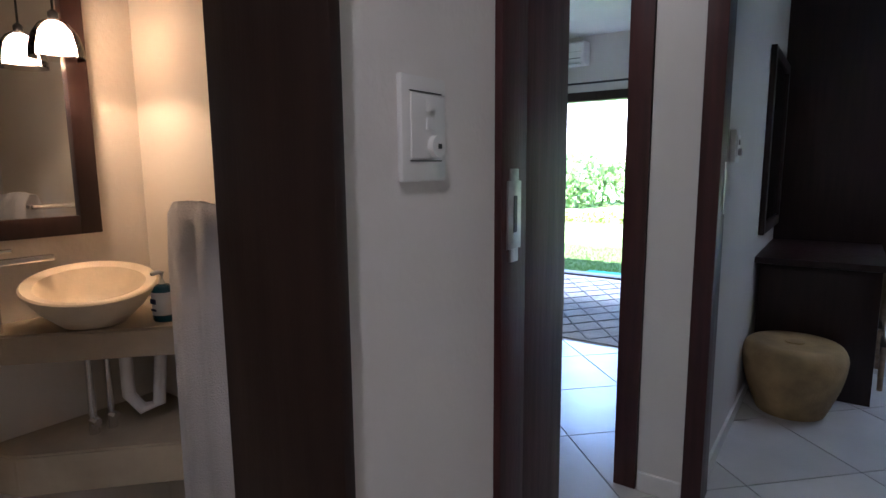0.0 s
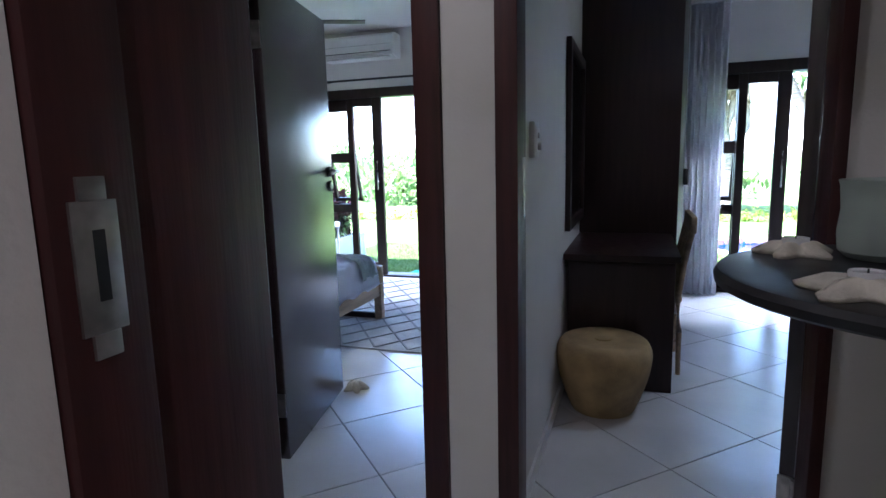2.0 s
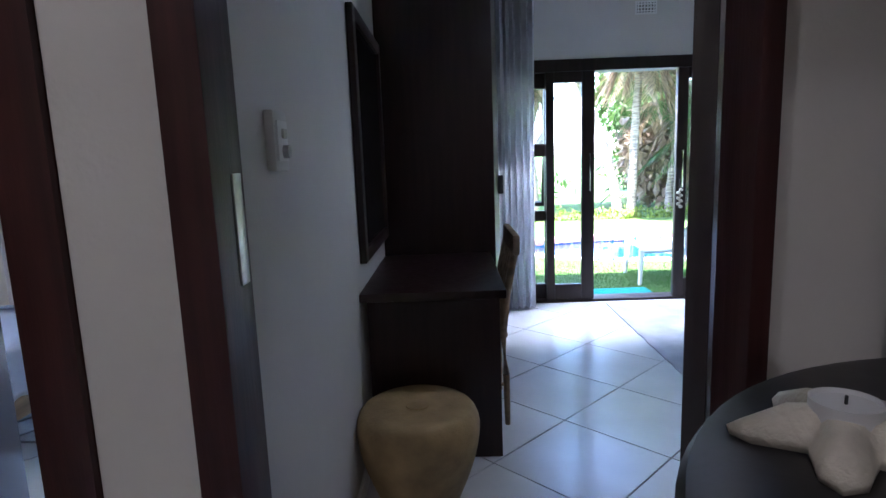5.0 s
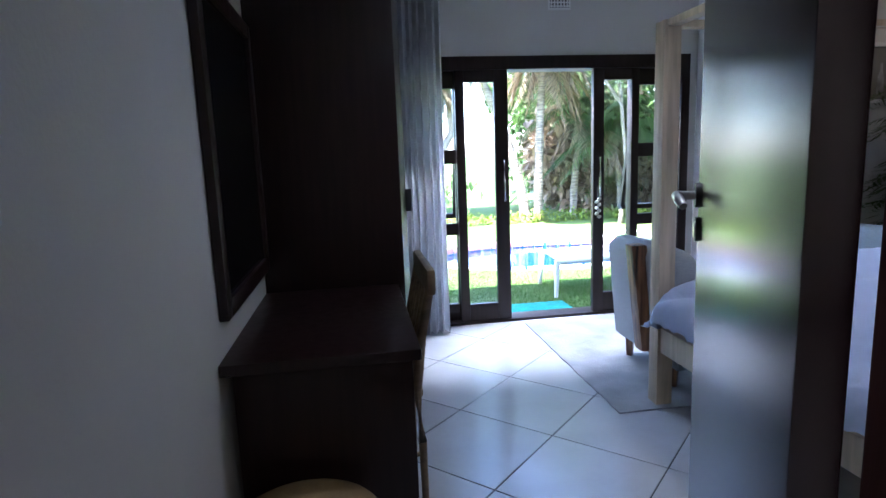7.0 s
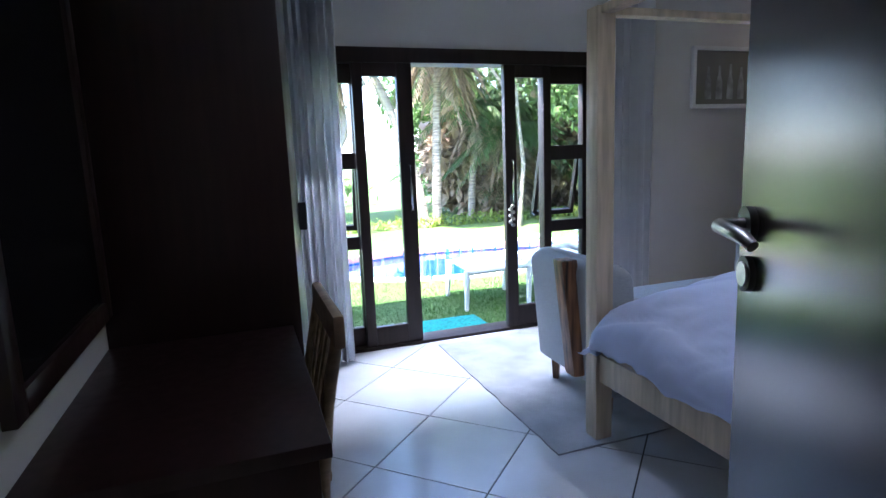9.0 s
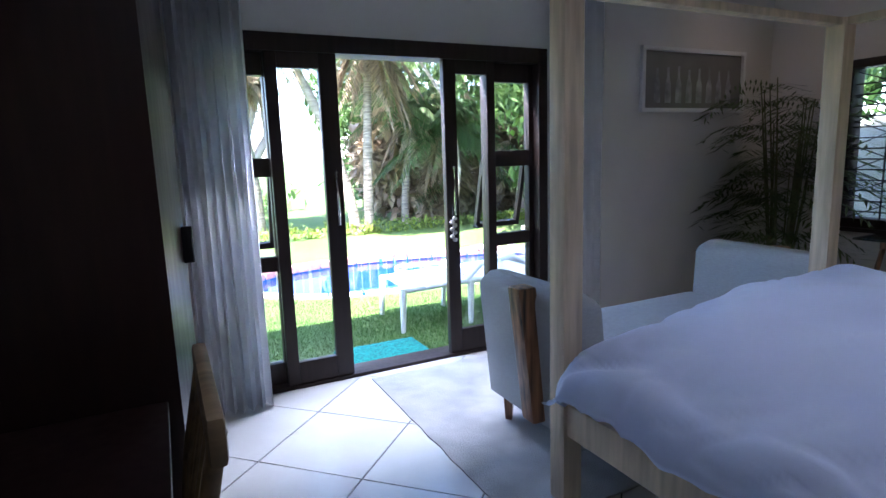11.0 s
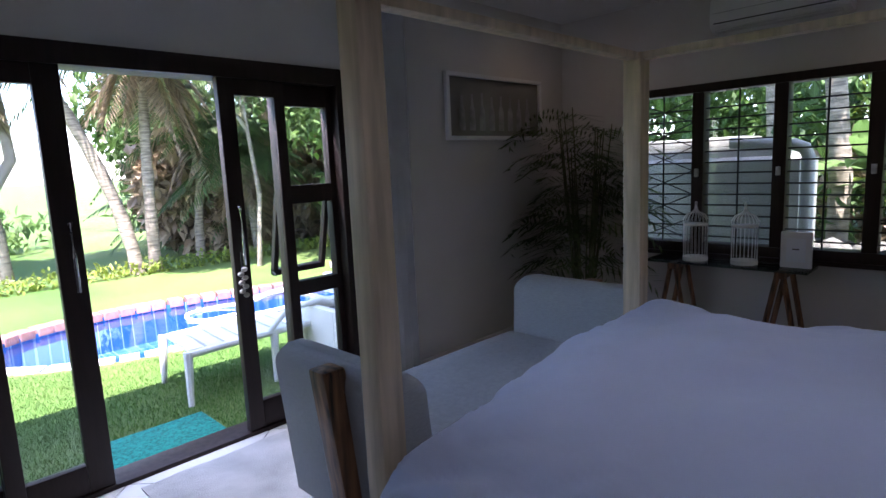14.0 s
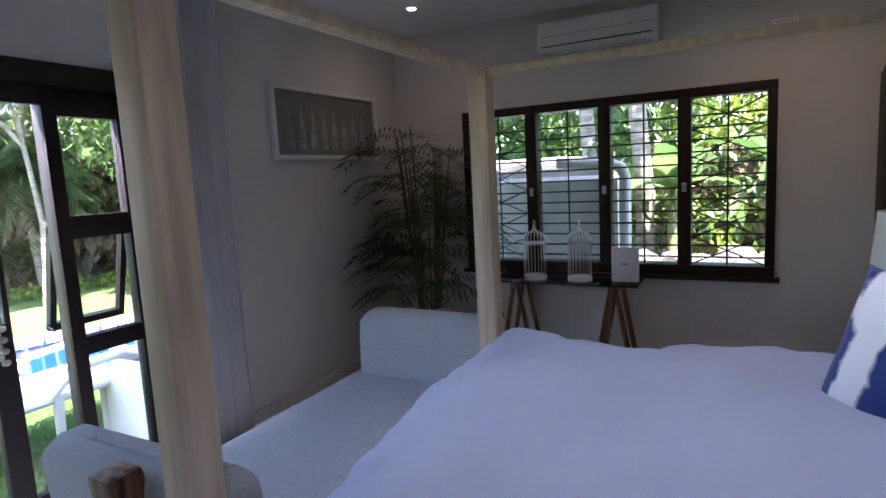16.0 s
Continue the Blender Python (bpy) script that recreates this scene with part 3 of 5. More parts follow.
s2 = thing("light_switch", "white double wall switch beside the bedroom mirror", "switch")
part("plate", boxes((0.0, 0.020, 2.915, 3.010, 1.238, 1.362), bevel=0.004), M_PLATE, s2)
part("panel", boxes((0.020, 0.024, 2.928, 2.997, 1.258, 1.342), bevel=0.002), M_WHITEP, s2)
part("rocker", boxes((0.024, 0.030, 2.950, 2.975, 1.305, 1.325), bevel=0.002), M_BRASS, s2)
part("dimmer_knob", rods(((0.024, 2.963, 1.278), (0.036, 2.963, 1.278)), r=0.014, n=24), M_BRASS, s2, "grey dimmer knob")

bmr = thing("bathroom_mirror", "tall mirror in a broad dark wooden frame", "mirror")
part("glass", boxes((-1.498, -1.478, 0.38, 1.250, 1.09, 2.1)), M_MIRROR, bmr)
for b in ((-1.498, -1.462, 1.244, 1.302, 1.045, 2.16), (-1.498, -1.462, 0.33, 0.387, 1.045, 2.16), (-1.498, -1.462, 0.387, 1.244, 1.045, 1.100), (-1.498, -1.462, 0.387, 1.244, 2.10, 2.16)):
    part("frame_rail", boxes(b, bevel=0.004), M_WENGE, bmr)
def shelf_mesh(z0, z1):
    bm = bmesh.new()
    pts = [(-1.5, 0.93), (-1.36, 0.985), (-1.06, 1.30), (-1.03, 1.455), (-1.5, 1.455)]
    lo, hi = [[bm.verts.new((x, y, z)) for x, y in pts] for z in (z0, z1)]
    bm.faces.new(lo[::-1])
    bm.faces.new(hi)
    for k in range(len(pts)):
        bm.faces.new((lo[k], lo[(k + 1) % 5], hi[(k + 1) % 5], hi[k]))
    bmesh.ops.bevel(bm, geom=bm.edges[:], offset=0.006, segments=2, affect="EDGES")
    return bm
structure("vanity_shelf", shelf_mesh(0.735, 0.815), M_SCREED, "tan cement corner vanity shelf", "shelf")
structure("lower_shelf", shelf_mesh(0.37, 0.485), M_SCREED, "tan cement corner shelf under the basin", "shelf")
def basin_mesh():
    """A bowl with a broad lip that dips to one side."""
    bm = lathe([(0.04, 0), (0.085, 0.002), (0.14, 0.050), (0.182, 0.105), (0.186, 0.116), (0.180, 0.121), (0.150, 0.114), (0.118, 0.06), (0.06, 0.022), (0.01, 0.02)], 48)
    for v_ in bm.verts:
        v_.co.z -= 0.17 * (v_.co.x * 0.90 - v_.co.y * 0.44) * max(0, v_.co.z) / 0.12
    return bm
single("basin", basin_mesh(), M_CREAM, "round cream stone bowl basin on the corner shelf", "basin", pose(-1.290, 1.183, 0.815) @ Matrix.Diagonal((0.92, 0.88, 0.98, 1)))
tap = thing("basin_tap", "tall chrome pillar tap beside the basin", "tap", pose(-1.40, 0.985, 0.815))
part("pillar", rods(((0, 0, 0), (0, 0, 0.20)), r=0.021, n=20), M_CHROME, tap)
part("spout", boxes((-0.012, 0.012, 0.0, 0.155, 0.172, 0.190), bevel=0.004), M_CHROME, tap)
part("lever", boxes((-0.008, 0.008, -0.02, 0.06, 0.205, 0.215), bevel=0.003), M_CHROME, tap)
soap = thing("soap_bottle", "clear bottle of blue liquid soap with a white label", "soap bottle", pose(-1.155, 1.308, 0.815))
part("bottle", lathe([(0.026, 0), (0.030, 0.006), (0.030, 0.085), (0.024, 0.098), (0.012, 0.104)], 24), M_SOAP, soap)
part("label", lathe([(0.0305, 0.02), (0.0307, 0.021), (0.0307, 0.082), (0.0305, 0.083)], 24), M_LABEL, soap, "white paper label")
part("badge", boxes((-0.012, 0.016, -0.0325, -0.0300, 0.052, 0.066), bevel=0.002), M_NAVY, soap, "navy oval badge")
part("print_bar", boxes((-0.010, 0.014, -0.0320, -0.0300, 0.032, 0.038)), M_NAVY, soap)
part("pump", tube([(0, 0, 0.10), (0, 0, 0.135), (0.0, -0.012, 0.138), (0, -0.03, 0.134)], [0.010, 0.007, 0.007, 0.005]), M_WHITEP, soap)
pipes = thing("waste_trap", "chrome taps and white plastic waste pipe under the basin", "pipe", pose(-1.30, 1.22, 0.487))
part("waste_pipe", tube([(0.02, 0.03, 0.25), (0.02, 0.03, 0.10), (0.03, 0.06, 0.05), (0.05, 0.10, 0.06), (0.05, 0.12, 0.24)], [0.018] * 5), M_WHITEP, pipes)
for dy in (-0.05, 0.0):
    part("stop_tap", tube([(-0.03, dy, 0.0), (-0.03, dy, 0.06), (-0.03, dy, 0.25)], [0.014, 0.011, 0.007]), M_CHROME, pipes)
    part("knob", rods(((-0.03, dy, 0.04), (0.005, dy, 0.04)), r=0.012), M_CHROME, pipes)
single("bath_mat", boxes((-1.36, -1.06, 1.18, 1.36, 0.0, 0.055), bevel=0.02), M_TOWEL, "folded white bath mat on the floor", "bath mat")
pl = thing("pendant_lamp", "lit clear glass dome pendant lamp with an opal shade", "pendant lamp", pose(-1.36, 1.185, 1.525) @ Matrix.Diagonal((0.8, 0.8, 0.8, 1)))
part("cord", rods(((0, 0, 0.135), (0, 0, (H - 1.525) / 0.8)), r=0.004), M_BLACK, pl)
part("glass_dome", lathe([(0.082, 0.0), (0.080, 0.03), (0.068, 0.075), (0.045, 0.11), (0.015, 0.128)], 32), M_DOME, pl).visible_shadow = False
part("opal_shade", lathe([(0.058, 0.018), (0.057, 0.04), (0.047, 0.085), (0.028, 0.112), (0.012, 0.12)], 28), M_BULB, pl, "glowing opal glass")
part("cap", lathe([(0.016, 0.118), (0.016, 0.145), (0.006, 0.155)], 16), M_BLACK, pl)
tr = thing("towel_rail", "chrome towel rail on the bathroom wall", "towel rail")
part("rail", rods(((-1.02, 1.285, 1.105), (-0.42, 1.285, 1.105)), r=0.008), M_CHROME, tr)
for x in (-1.02, -0.42):
    part("bracket", rods(((x, 1.285, 1.105), (x, 1.455, 1.105)), r=0.009), M_CHROME, tr)
def towel_mesh(x0, x1, y, z0, z1):
    bm = bmesh.new()
    n, rows = 26, []
    path = [(y - 0.030, z0), (y - 0.034, z0 + 0.25), (y - 0.032, z1 - 0.15), (y - 0.026, z1 - 0.03), (y - 0.010, z1), (y + 0.012, z1 - 0.002), (y + 0.026, z1 - 0.04), (y + 0.03, z1 - 0.3), (y + 0.03, z0 + 0.1)]
    for j, (yy, zz) in enumerate(path):
        row = []
        for k in range(n + 1):
            u = k / n
            w = 0.010 * math.sin(u * 17 + j * 0.35) * (1 - j / 12)
            row.append(bm.verts.new((x0 + (x1 - x0) * u, yy + w, zz + 0.006 * math.sin(u * 5))))
        rows.append(row)
    for a, b in zip(rows, rows[1:]):
        for k in range(n):
            bm.faces.new((a[k], a[k + 1], b[k + 1], b[k]))
    bmesh.ops.solidify(bm, geom=bm.faces[:], thickness=0.012)
    return bm
single("bath_towel", towel_mesh(-1.025, -0.74, 1.285, 0.10, 1.150), M_TOWEL, "white terry bath towel hanging over the rail", "towel")
single("bath_towel", towel_mesh(-0.70, -0.46, 1.285, 0.30, 1.13), M_TOWEL, "white terry bath towel hanging over the rail", "towel")

# ---- lobby: round table with glasses and starfish candle holders ----
TX, TY, TZ = 0.811, 1.95, 1.05
tb = thing("side_table", "tall round black table on a single dark leg", "table", pose(TX, TY, 0))
part("tabletop", lathe([(0.0, TZ - 0.03), (0.318, TZ - 0.03), (0.329, TZ - 0.024), (0.331, TZ - 0.012), (0.325, TZ - 0.002), (0.315, TZ), (0.0, TZ)][1:-1], 72), M_BLACKW, tb)
part("column", lathe([(0.05, 0.03), (0.035, 0.08), (0.03, 0.5), (0.035, 0.95), (0.09, TZ - 0.03)], 24), M_BLACKW, tb)
part("base", lathe([(0.20, 0.0), (0.20, 0.02), (0.05, 0.04)], 36), M_BLACKW, tb)
def star_mesh(r, h, n=5):
    bm = bmesh.new()
    top, rim, low = bm.verts.new((0, 0, h)), [], []
    m = n * 6
    for k in range(m):
        a = 2 * math.pi * k / m
        rad = r * (0.46 + 0.54 * abs(math.cos(a * n / 2)) ** 2.2)
        rim.append(bm.verts.new((rad * math.cos(a), rad * math.sin(a), h * 0.25)))
        low.append(bm.verts.new((rad * 0.97 * math.cos(a), rad * 0.97 * math.sin(a), 0)))
    mid = [bm.verts.new((v.co.x * 0.55, v.co.y * 0.55, h * 0.86)) for v in rim]
    for k in range(m):
        j = (k + 1) % m
        bm.faces.new((low[k], low[j], rim[j], rim[k]))
        bm.faces.new((rim[k], rim[j], mid[j], mid[k]))
        bm.faces.new((mid[k], mid[j], top))
    bm.faces.new(low[::-1])
    return bm
def star_holder(m, r):
    ob = thing("starfish_candle_holder", "cream ceramic starfish holder with a tealight on the table", "candle holder", m, "starfish on the table")
    part("starfish", star_mesh(r, 0.028), M_STAR, ob, smooth="all")
    t = part("tealight", lathe([(0.022, 0.020), (0.022, 0.032), (0.0205, 0.032), (0.020, 0.029), (0.004, 0.029)], 24), M_WAX, ob, "white tealight in a metal cup")
    part("wick", rods(((0, 0, 0.029), (0, 0, 0.035)), r=0.0012, n=6), M_BLACK, t)
star_holder(pose(0.632, 2.112, TZ, 0, 0, 20), 0.072)
star_holder(pose(0.640, 1.790, TZ, 0, 0, 75), 0.088)
def glass_vase(m):
    ob = single("glass_hurricane", lathe([(0.03, 0.0), (0.060, 0.002), (0.072, 0.014), (0.075, 0.045), (0.071, 0.085), (0.074, 0.125), (0.077, 0.136), (0.074, 0.137), (0.070, 0.125), (0.066, 0.085), (0.069, 0.04), (0.05, 0.012), (0.01, 0.011)], 40), M_VASE, "frosted grey-green glass candle jar on the black table", "glass jar", m, "glass jars on the table")
glass_vase(pose(0.765, 2.09, TZ))
glass_vase(pose(0.815, 1.925, TZ))
lm = thing("lobby_mirror", "tall standing mirror in a slim dark frame", "mirror")
part("glass", boxes((1.03, 1.145, 2.556, 2.564, 0.02, 2.04)), M_MIRROR, lm)
part("frame_rail", boxes((1.012, 1.034, 2.55, 2.566, 0.0, 2.06), bevel=0.003), M_WENGE, lm)
part("frame_rail", boxes((1.140, 1.158, 2.55, 2.566, 0.0, 2.06), bevel=0.003), M_WENGE, lm)
part("frame_rail", boxes((1.034, 1.140, 2.55, 2.566, 2.035, 2.06), bevel=0.003), M_WENGE, lm)

# ---- bedroom: desk side ----
dm = thing("wall_mirror", "dark framed mirror hung low above the desk", "mirror")
part("glass", boxes((0.004, 0.016, 4.02, 4.74, 0.90, 1.79)), M_SMOKE, dm, "dark glass")
for b in ((0.002, 0.03, 3.965, 4.025, 0.85, 1.84), (0.002, 0.03, 4.735, 4.79, 0.85, 1.84), (0.002, 0.03, 4.025, 4.735, 0.85, 0.905), (0.002, 0.03, 4.025, 4.735, 1.785, 1.84)):
    part("frame_rail", boxes(b, bevel=0.004), M_WENGE, dm)
dk2 = thing("desk", "dark wenge built-in desk against the wall", "desk")
part("top", boxes((0.002, 0.575, 3.895, 4.795, 0.708, 0.742), bevel=0.004), M_WENGE, dk2)
part("end_panel", boxes((0.016, 0.555, 3.985, 4.02, 0, 0.708), bevel=0.002), M_WENGE, dk2)
part("back_panel", boxes((0.016, 0.035, 4.02, 4.795, 0.1, 0.708)), M_WENGE, dk2)
part("drawer_front", boxes((0.53, 0.55, 4.03, 4.78, 0.60, 0.70), bevel=0.002), M_WENGE, dk2)
wd = thing("wardrobe", "tall dark wenge wardrobe with one door ajar beside the desk", "wardrobe")
part("side_panel", boxes((0.002, 0.606, 4.80, 4.825, 0, 2.5), bevel=0.002), M_WENGE, wd)
part("side_panel", boxes((0.002, 0.606, 5.94, 5.965, 0, 2.5), bevel=0.002), M_WENGE, wd)
part("carcass", boxes((0.016, 0.580, 4.825, 5.94, 0.06, 2.48)), M_WENGE, wd)
for y0, swing in ((4.828, 9.0), (5.198, 0.0), (5.568, 0.0)):
    d = part("door", boxes((0.0, 0.022, 0.0, 0.364, 0.07, 2.47), bevel=0.002), M_WENGE, wd)
    d.matrix_basis = pose(0.584, y0, 0, 0, 0, -swing)
    part("handle", boxes((0.022, 0.052, 0.300, 0.322, 1.035, 1.145), bevel=0.004), M_BLACK, d, "black bar handle")

def pouf(name, label, m):
    ob = thing(name, label, "pouf", m)
    n = 15
    prof = [(0.15, 0.0)]
    prof += [(0.15 + 0.080 * math.sin(math.pi * 0.5 * min(1, t * 1.15)) - 0.022 * (max(0, t - 0.8) / 0.2) ** 2.2, 0.345 * t) for t in [k / 30 for k in range(1, 31)]]
    prof = [(r + 0.0009 * (1 if i % 2 else -1), z) for i, (r, z) in enumerate(prof)]
    prof += [(0.195, 0.353), (0.17, 0.354), (0.10, 0.350), (0.05, 0.352), (0.01, 0.352)]
    part("woven_body", lathe(prof, 48), M_WICKER, ob)
    part("lid_knot", lathe([(0.045, 0.345), (0.043, 0.357), (0.02, 0.360)], 20), M_WICKER, ob)
    return ob
pouf("pouf", "round woven natural fibre pouf standing before the desk", pose(0.222, 3.735, 0))

ch = thing("desk_chair", "light wooden chair with a slatted back pushed under the desk", "chair", pose(0.455, 4.485, 0))
part("seat", boxes((-0.22, 0.16, -0.20, 0.20, 0.42, 0.455), bevel=0.012), M_LIGHTW, ch)
for y in (-0.205, 0.205):
    part("back_post", tube([(0.150, y, 0.0), (0.148, y, 0.25), (0.135, y, 0.45), (0.160, y, 0.65), (0.205, y, 0.87)], [0.013, 0.016, 0.019, 0.018, 0.017]), M_LIGHTW, ch)
    part("front_leg", tube([(-0.20, y, 0.0), (-0.20, y, 0.43)], [0.013, 0.018]), M_LIGHTW, ch)
    part("stretcher", rods(((-0.2, y, 0.18), (0.14, y, 0.2)), r=0.009), M_LIGHTW, ch)
part("top_rail", boxes((0.185, 0.218, -0.235, 0.235, 0.810, 0.905), bevel=0.013), M_LIGHTW, ch)
for k in range(5):
    y = -0.12 + 0.06 * k
    part("slat", tube([(0.138, y, 0.45), (0.158, y * 1.2, 0.65), (0.196, y * 1.4, 0.83)], [0.009, 0.010, 0.009], 8), M_LIGHTW, ch)

# ---- curtains ----
def curtain_mesh(x0, x1, y, z0, z1, folds, amp, flare=0.0):
    """Deep rounded wave pleats that hang straight from the track."""
    bm = bmesh.new()
    n = folds * 20
    rng_c = random.Random(folds * 7 + int(x0 * 10))
    depth = [rng_c.uniform(0.82, 1.12) for _ in range(folds + 2)]
    rows = []
    for j in range(11):
        v = j / 10
        row = []
        for k in range(n + 1):
            u = k / n
            p = u * folds
            a = depth[int(p)] * (1 - p % 1) + depth[int(p) + 1] * (p % 1)
            wave = math.sin(p * 2 * math.pi + 0.25 * math.sin(p * 1.9))
            wave = math.copysign(abs(wave) ** 0.75, wave)
            x = x0 + (x1 - x0) * (u + flare * (u - 0.5) * (1 - v)) + 0.004 * math.sin(p * 5 + v * 4)
            x += 0.10 * (x1 - x0) / folds * math.sin(p * 4 * math.pi)
            row.append(bm.verts.new((x, y + amp * a * wave * (0.85 + 0.15 * (1 - v)) + 0.006 * math.sin(v * 5 + p), z0 + (z1 - z0) * v)))
        rows.append(row)
    for a, b in zip(rows, rows[1:]):
        for k in range(n):
            bm.faces.new((a[k], a[k + 1], b[k + 1], b[k]))
    bmesh.ops.solidify(bm, geom=bm.faces[:], thickness=0.003)
    return bm
def curtain(x0, x1, y, z1, folds, label, amp=0.03, material=None):
    return single("curtain", curtain_mesh(x0, x1, y, 0.012, z1, folds, amp), material or M_CURT, label, "curtain", smooth="all")
curtain(0.70, 1.05, 6.335, 2.47, 7, "grey lined curtain in deep pleats beside the sliding door", 0.045, M_CURTG)
curtain(3.03, 3.44, 6.430, 2.47, 6, "white pleated curtain drawn aside by the sliding door", 0.024)
curtain(-3.42, -2.86, 6.40, 2.06, 7, "white pleated curtain hanging beside the sliding door", 0.03)
single("curtain_track", boxes((0.6, 3.6, 6.385, 6.415, 2.475, 2.50), bevel=0.004), M_WHITEP, "white curtain track above the sliding door", "curtain rail")
rod = thing("curtain_rod", "thin dark curtain rod with round ends", "curtain rail")
part("rod", rods(((-3.5, 6.41, 2.085), (-0.55, 6.41, 2.085)), r=0.011), M_BLACK, rod)
for x in (-3.5, -0.55):
    bm = bmesh.new()
    bmesh.ops.create_uvsphere(bm, u_segments=14, v_segments=8, radius=0.022, matrix=Matrix.Translation((x, 6.41, 2.085)))
    part("finial", bm, M_BLACK, rod)
for x in (-3.3, -2.78, -0.7):
    part("bracket", rods(((x, 6.41, 2.085), (x, 6.50, 2.085)), r=0.008), M_BLACK, rod)

def vent(name, label, m, w, h):
    ob = thing(name, label, "air vent", m)
    part("grille_frame", boxes((-w / 2, w / 2, -0.008, 0.0, -h / 2, -h / 2 + 0.012), (-w / 2, w / 2, -0.008, 0, h / 2 - 0.012, h / 2), (-w / 2, -w / 2 + 0.012, -0.008, 0, -h / 2 + 0.012, h / 2 - 0.012), (w / 2 - 0.012, w / 2, -0.008, 0, -h / 2 + 0.012, h / 2 - 0.012)), M_WHITEP, ob)
    part("backing", boxes((-w / 2 + 0.01, w / 2 - 0.01, -0.003, -0.0005, -h / 2 + 0.01, h / 2 - 0.01)), M_ROCK, ob)
    for k in range(1, 7):
        x = -w / 2 + w * k / 7
        part("slat", boxes((x - 0.005, x + 0.005, -0.007, -0.003, -h / 2 + 0.012, h / 2 - 0.012)), M_WHITEP, ob)
    for k in range(1, 4):
        z = -h / 2 + h * k / 4
        part("slat", boxes((-w / 2 + 0.012, w / 2 - 0.012, -0.0065, -0.0025, z - 0.005, z + 0.005)), M_WHITEP, ob)
vent("air_vent", "white pierced air vent high on the wall", pose(1.965, 6.499, 2.375), 0.17, 0.10)
vent("air_vent", "white pierced air vent high on the wall", pose(5.349, 3.685, 2.235, 0, 0, -90), 0.14, 0.095)

def air_con(label, m):
    ob = thing("air_conditioner", label, "air conditioner", m)
    bm = bmesh.new()
    prof = [(0.0, 0.0), (-0.13, 0.0), (-0.185, 0.03), (-0.20, 0.09), (-0.19, 0.21), (-0.15, 0.235), (0.0, 0.235)]
    a, b = [[bm.verts.new((x, y, z)) for y, z in prof] for x in (-0.40, 0.40)]
    bm.faces.new(a)
    bm.faces.new(b[::-1])
    for k in range(len(prof)):
        j = (k + 1) % len(prof)
        bm.faces.new((a[k], b[k], b[j], a[j]))
    bmesh.ops.bevel(bm, geom=bm.edges[:], offset=0.008, segments=2, affect="EDGES")
    part("casing", bm, M_WHITEP, ob)
    part("flap", boxes((-0.36, 0.36, -0.197, -0.12, -0.002, 0.012), bevel=0.002), M_PLATE, ob)
    part("outlet", boxes((-0.37, 0.37, -0.203, -0.194, 0.052, 0.058)), M_BLACK, ob, "dark outlet slot")
    part("seam", boxes((-0.38, 0.38, -0.2005, -0.195, 0.12, 0.124)), M_BRASS, ob)
air_con("white split air conditioner above the window", pose(5.35, 4.79, 2.235, 0, 0, -90))
air_con("white split air conditioner above the sliding door", pose(-2.35, 6.50, 2.275))

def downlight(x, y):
    ob = thing("downlight", "small round recessed ceiling downlight, lit, known in one corner and added elsewhere", "downlight", pose(x, y, H), "ceiling downlights")
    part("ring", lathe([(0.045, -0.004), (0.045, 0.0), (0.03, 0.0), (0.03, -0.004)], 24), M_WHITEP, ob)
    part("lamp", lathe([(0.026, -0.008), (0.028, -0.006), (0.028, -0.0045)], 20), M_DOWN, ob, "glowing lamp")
# only the first fixture is known; the other five are added, unseen, at fill spots
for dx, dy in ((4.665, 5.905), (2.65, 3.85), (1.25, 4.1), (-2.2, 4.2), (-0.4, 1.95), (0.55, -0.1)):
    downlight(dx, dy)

# ---- picture, plant, console ----
pc = thing("picture", "framed print of pale bottle shapes in a white box frame", "picture")
X0, X1, Z0, Z1 = 3.855, 4.985, 1.595, 2.07
for b in ((X0, X1, 6.465, 6.498, Z1 - 0.03, Z1), (X0, X1, 6.465, 6.498, Z0, Z0 + 0.03), (X0, X0 + 0.03, 6.465, 6.498, Z0 + 0.03, Z1 - 0.03), (X1 - 0.03, X1, 6.465, 6.498, Z0 + 0.03, Z1 - 0.03)):
    part("frame_rail", boxes(b, bevel=0.003), M_FRAMEW, pc)
part("print", boxes((X0 + 0.03, X1 - 0.03, 6.488, 6.494, Z0 + 0.03, Z1 - 0.03)), M_ARTBG, pc, "taupe print")
for k in range(8):
    x = X0 + 0.17 + k * 0.112
    bm = lathe([(0.032, 0.0), (0.034, 0.05), (0.030, 0.14), (0.013, 0.19), (0.012, 0.25 + 0.012 * (k % 3))], 16)
    bmesh.ops.transform(bm, matrix=Matrix.Translation((x, 6.4875, Z0 + 0.07)) @ Matrix.Diagonal((1, 0.06, 1, 1)), verts=bm.verts[:])
    part("printed_shape", bm, M_ARTFG, pc)

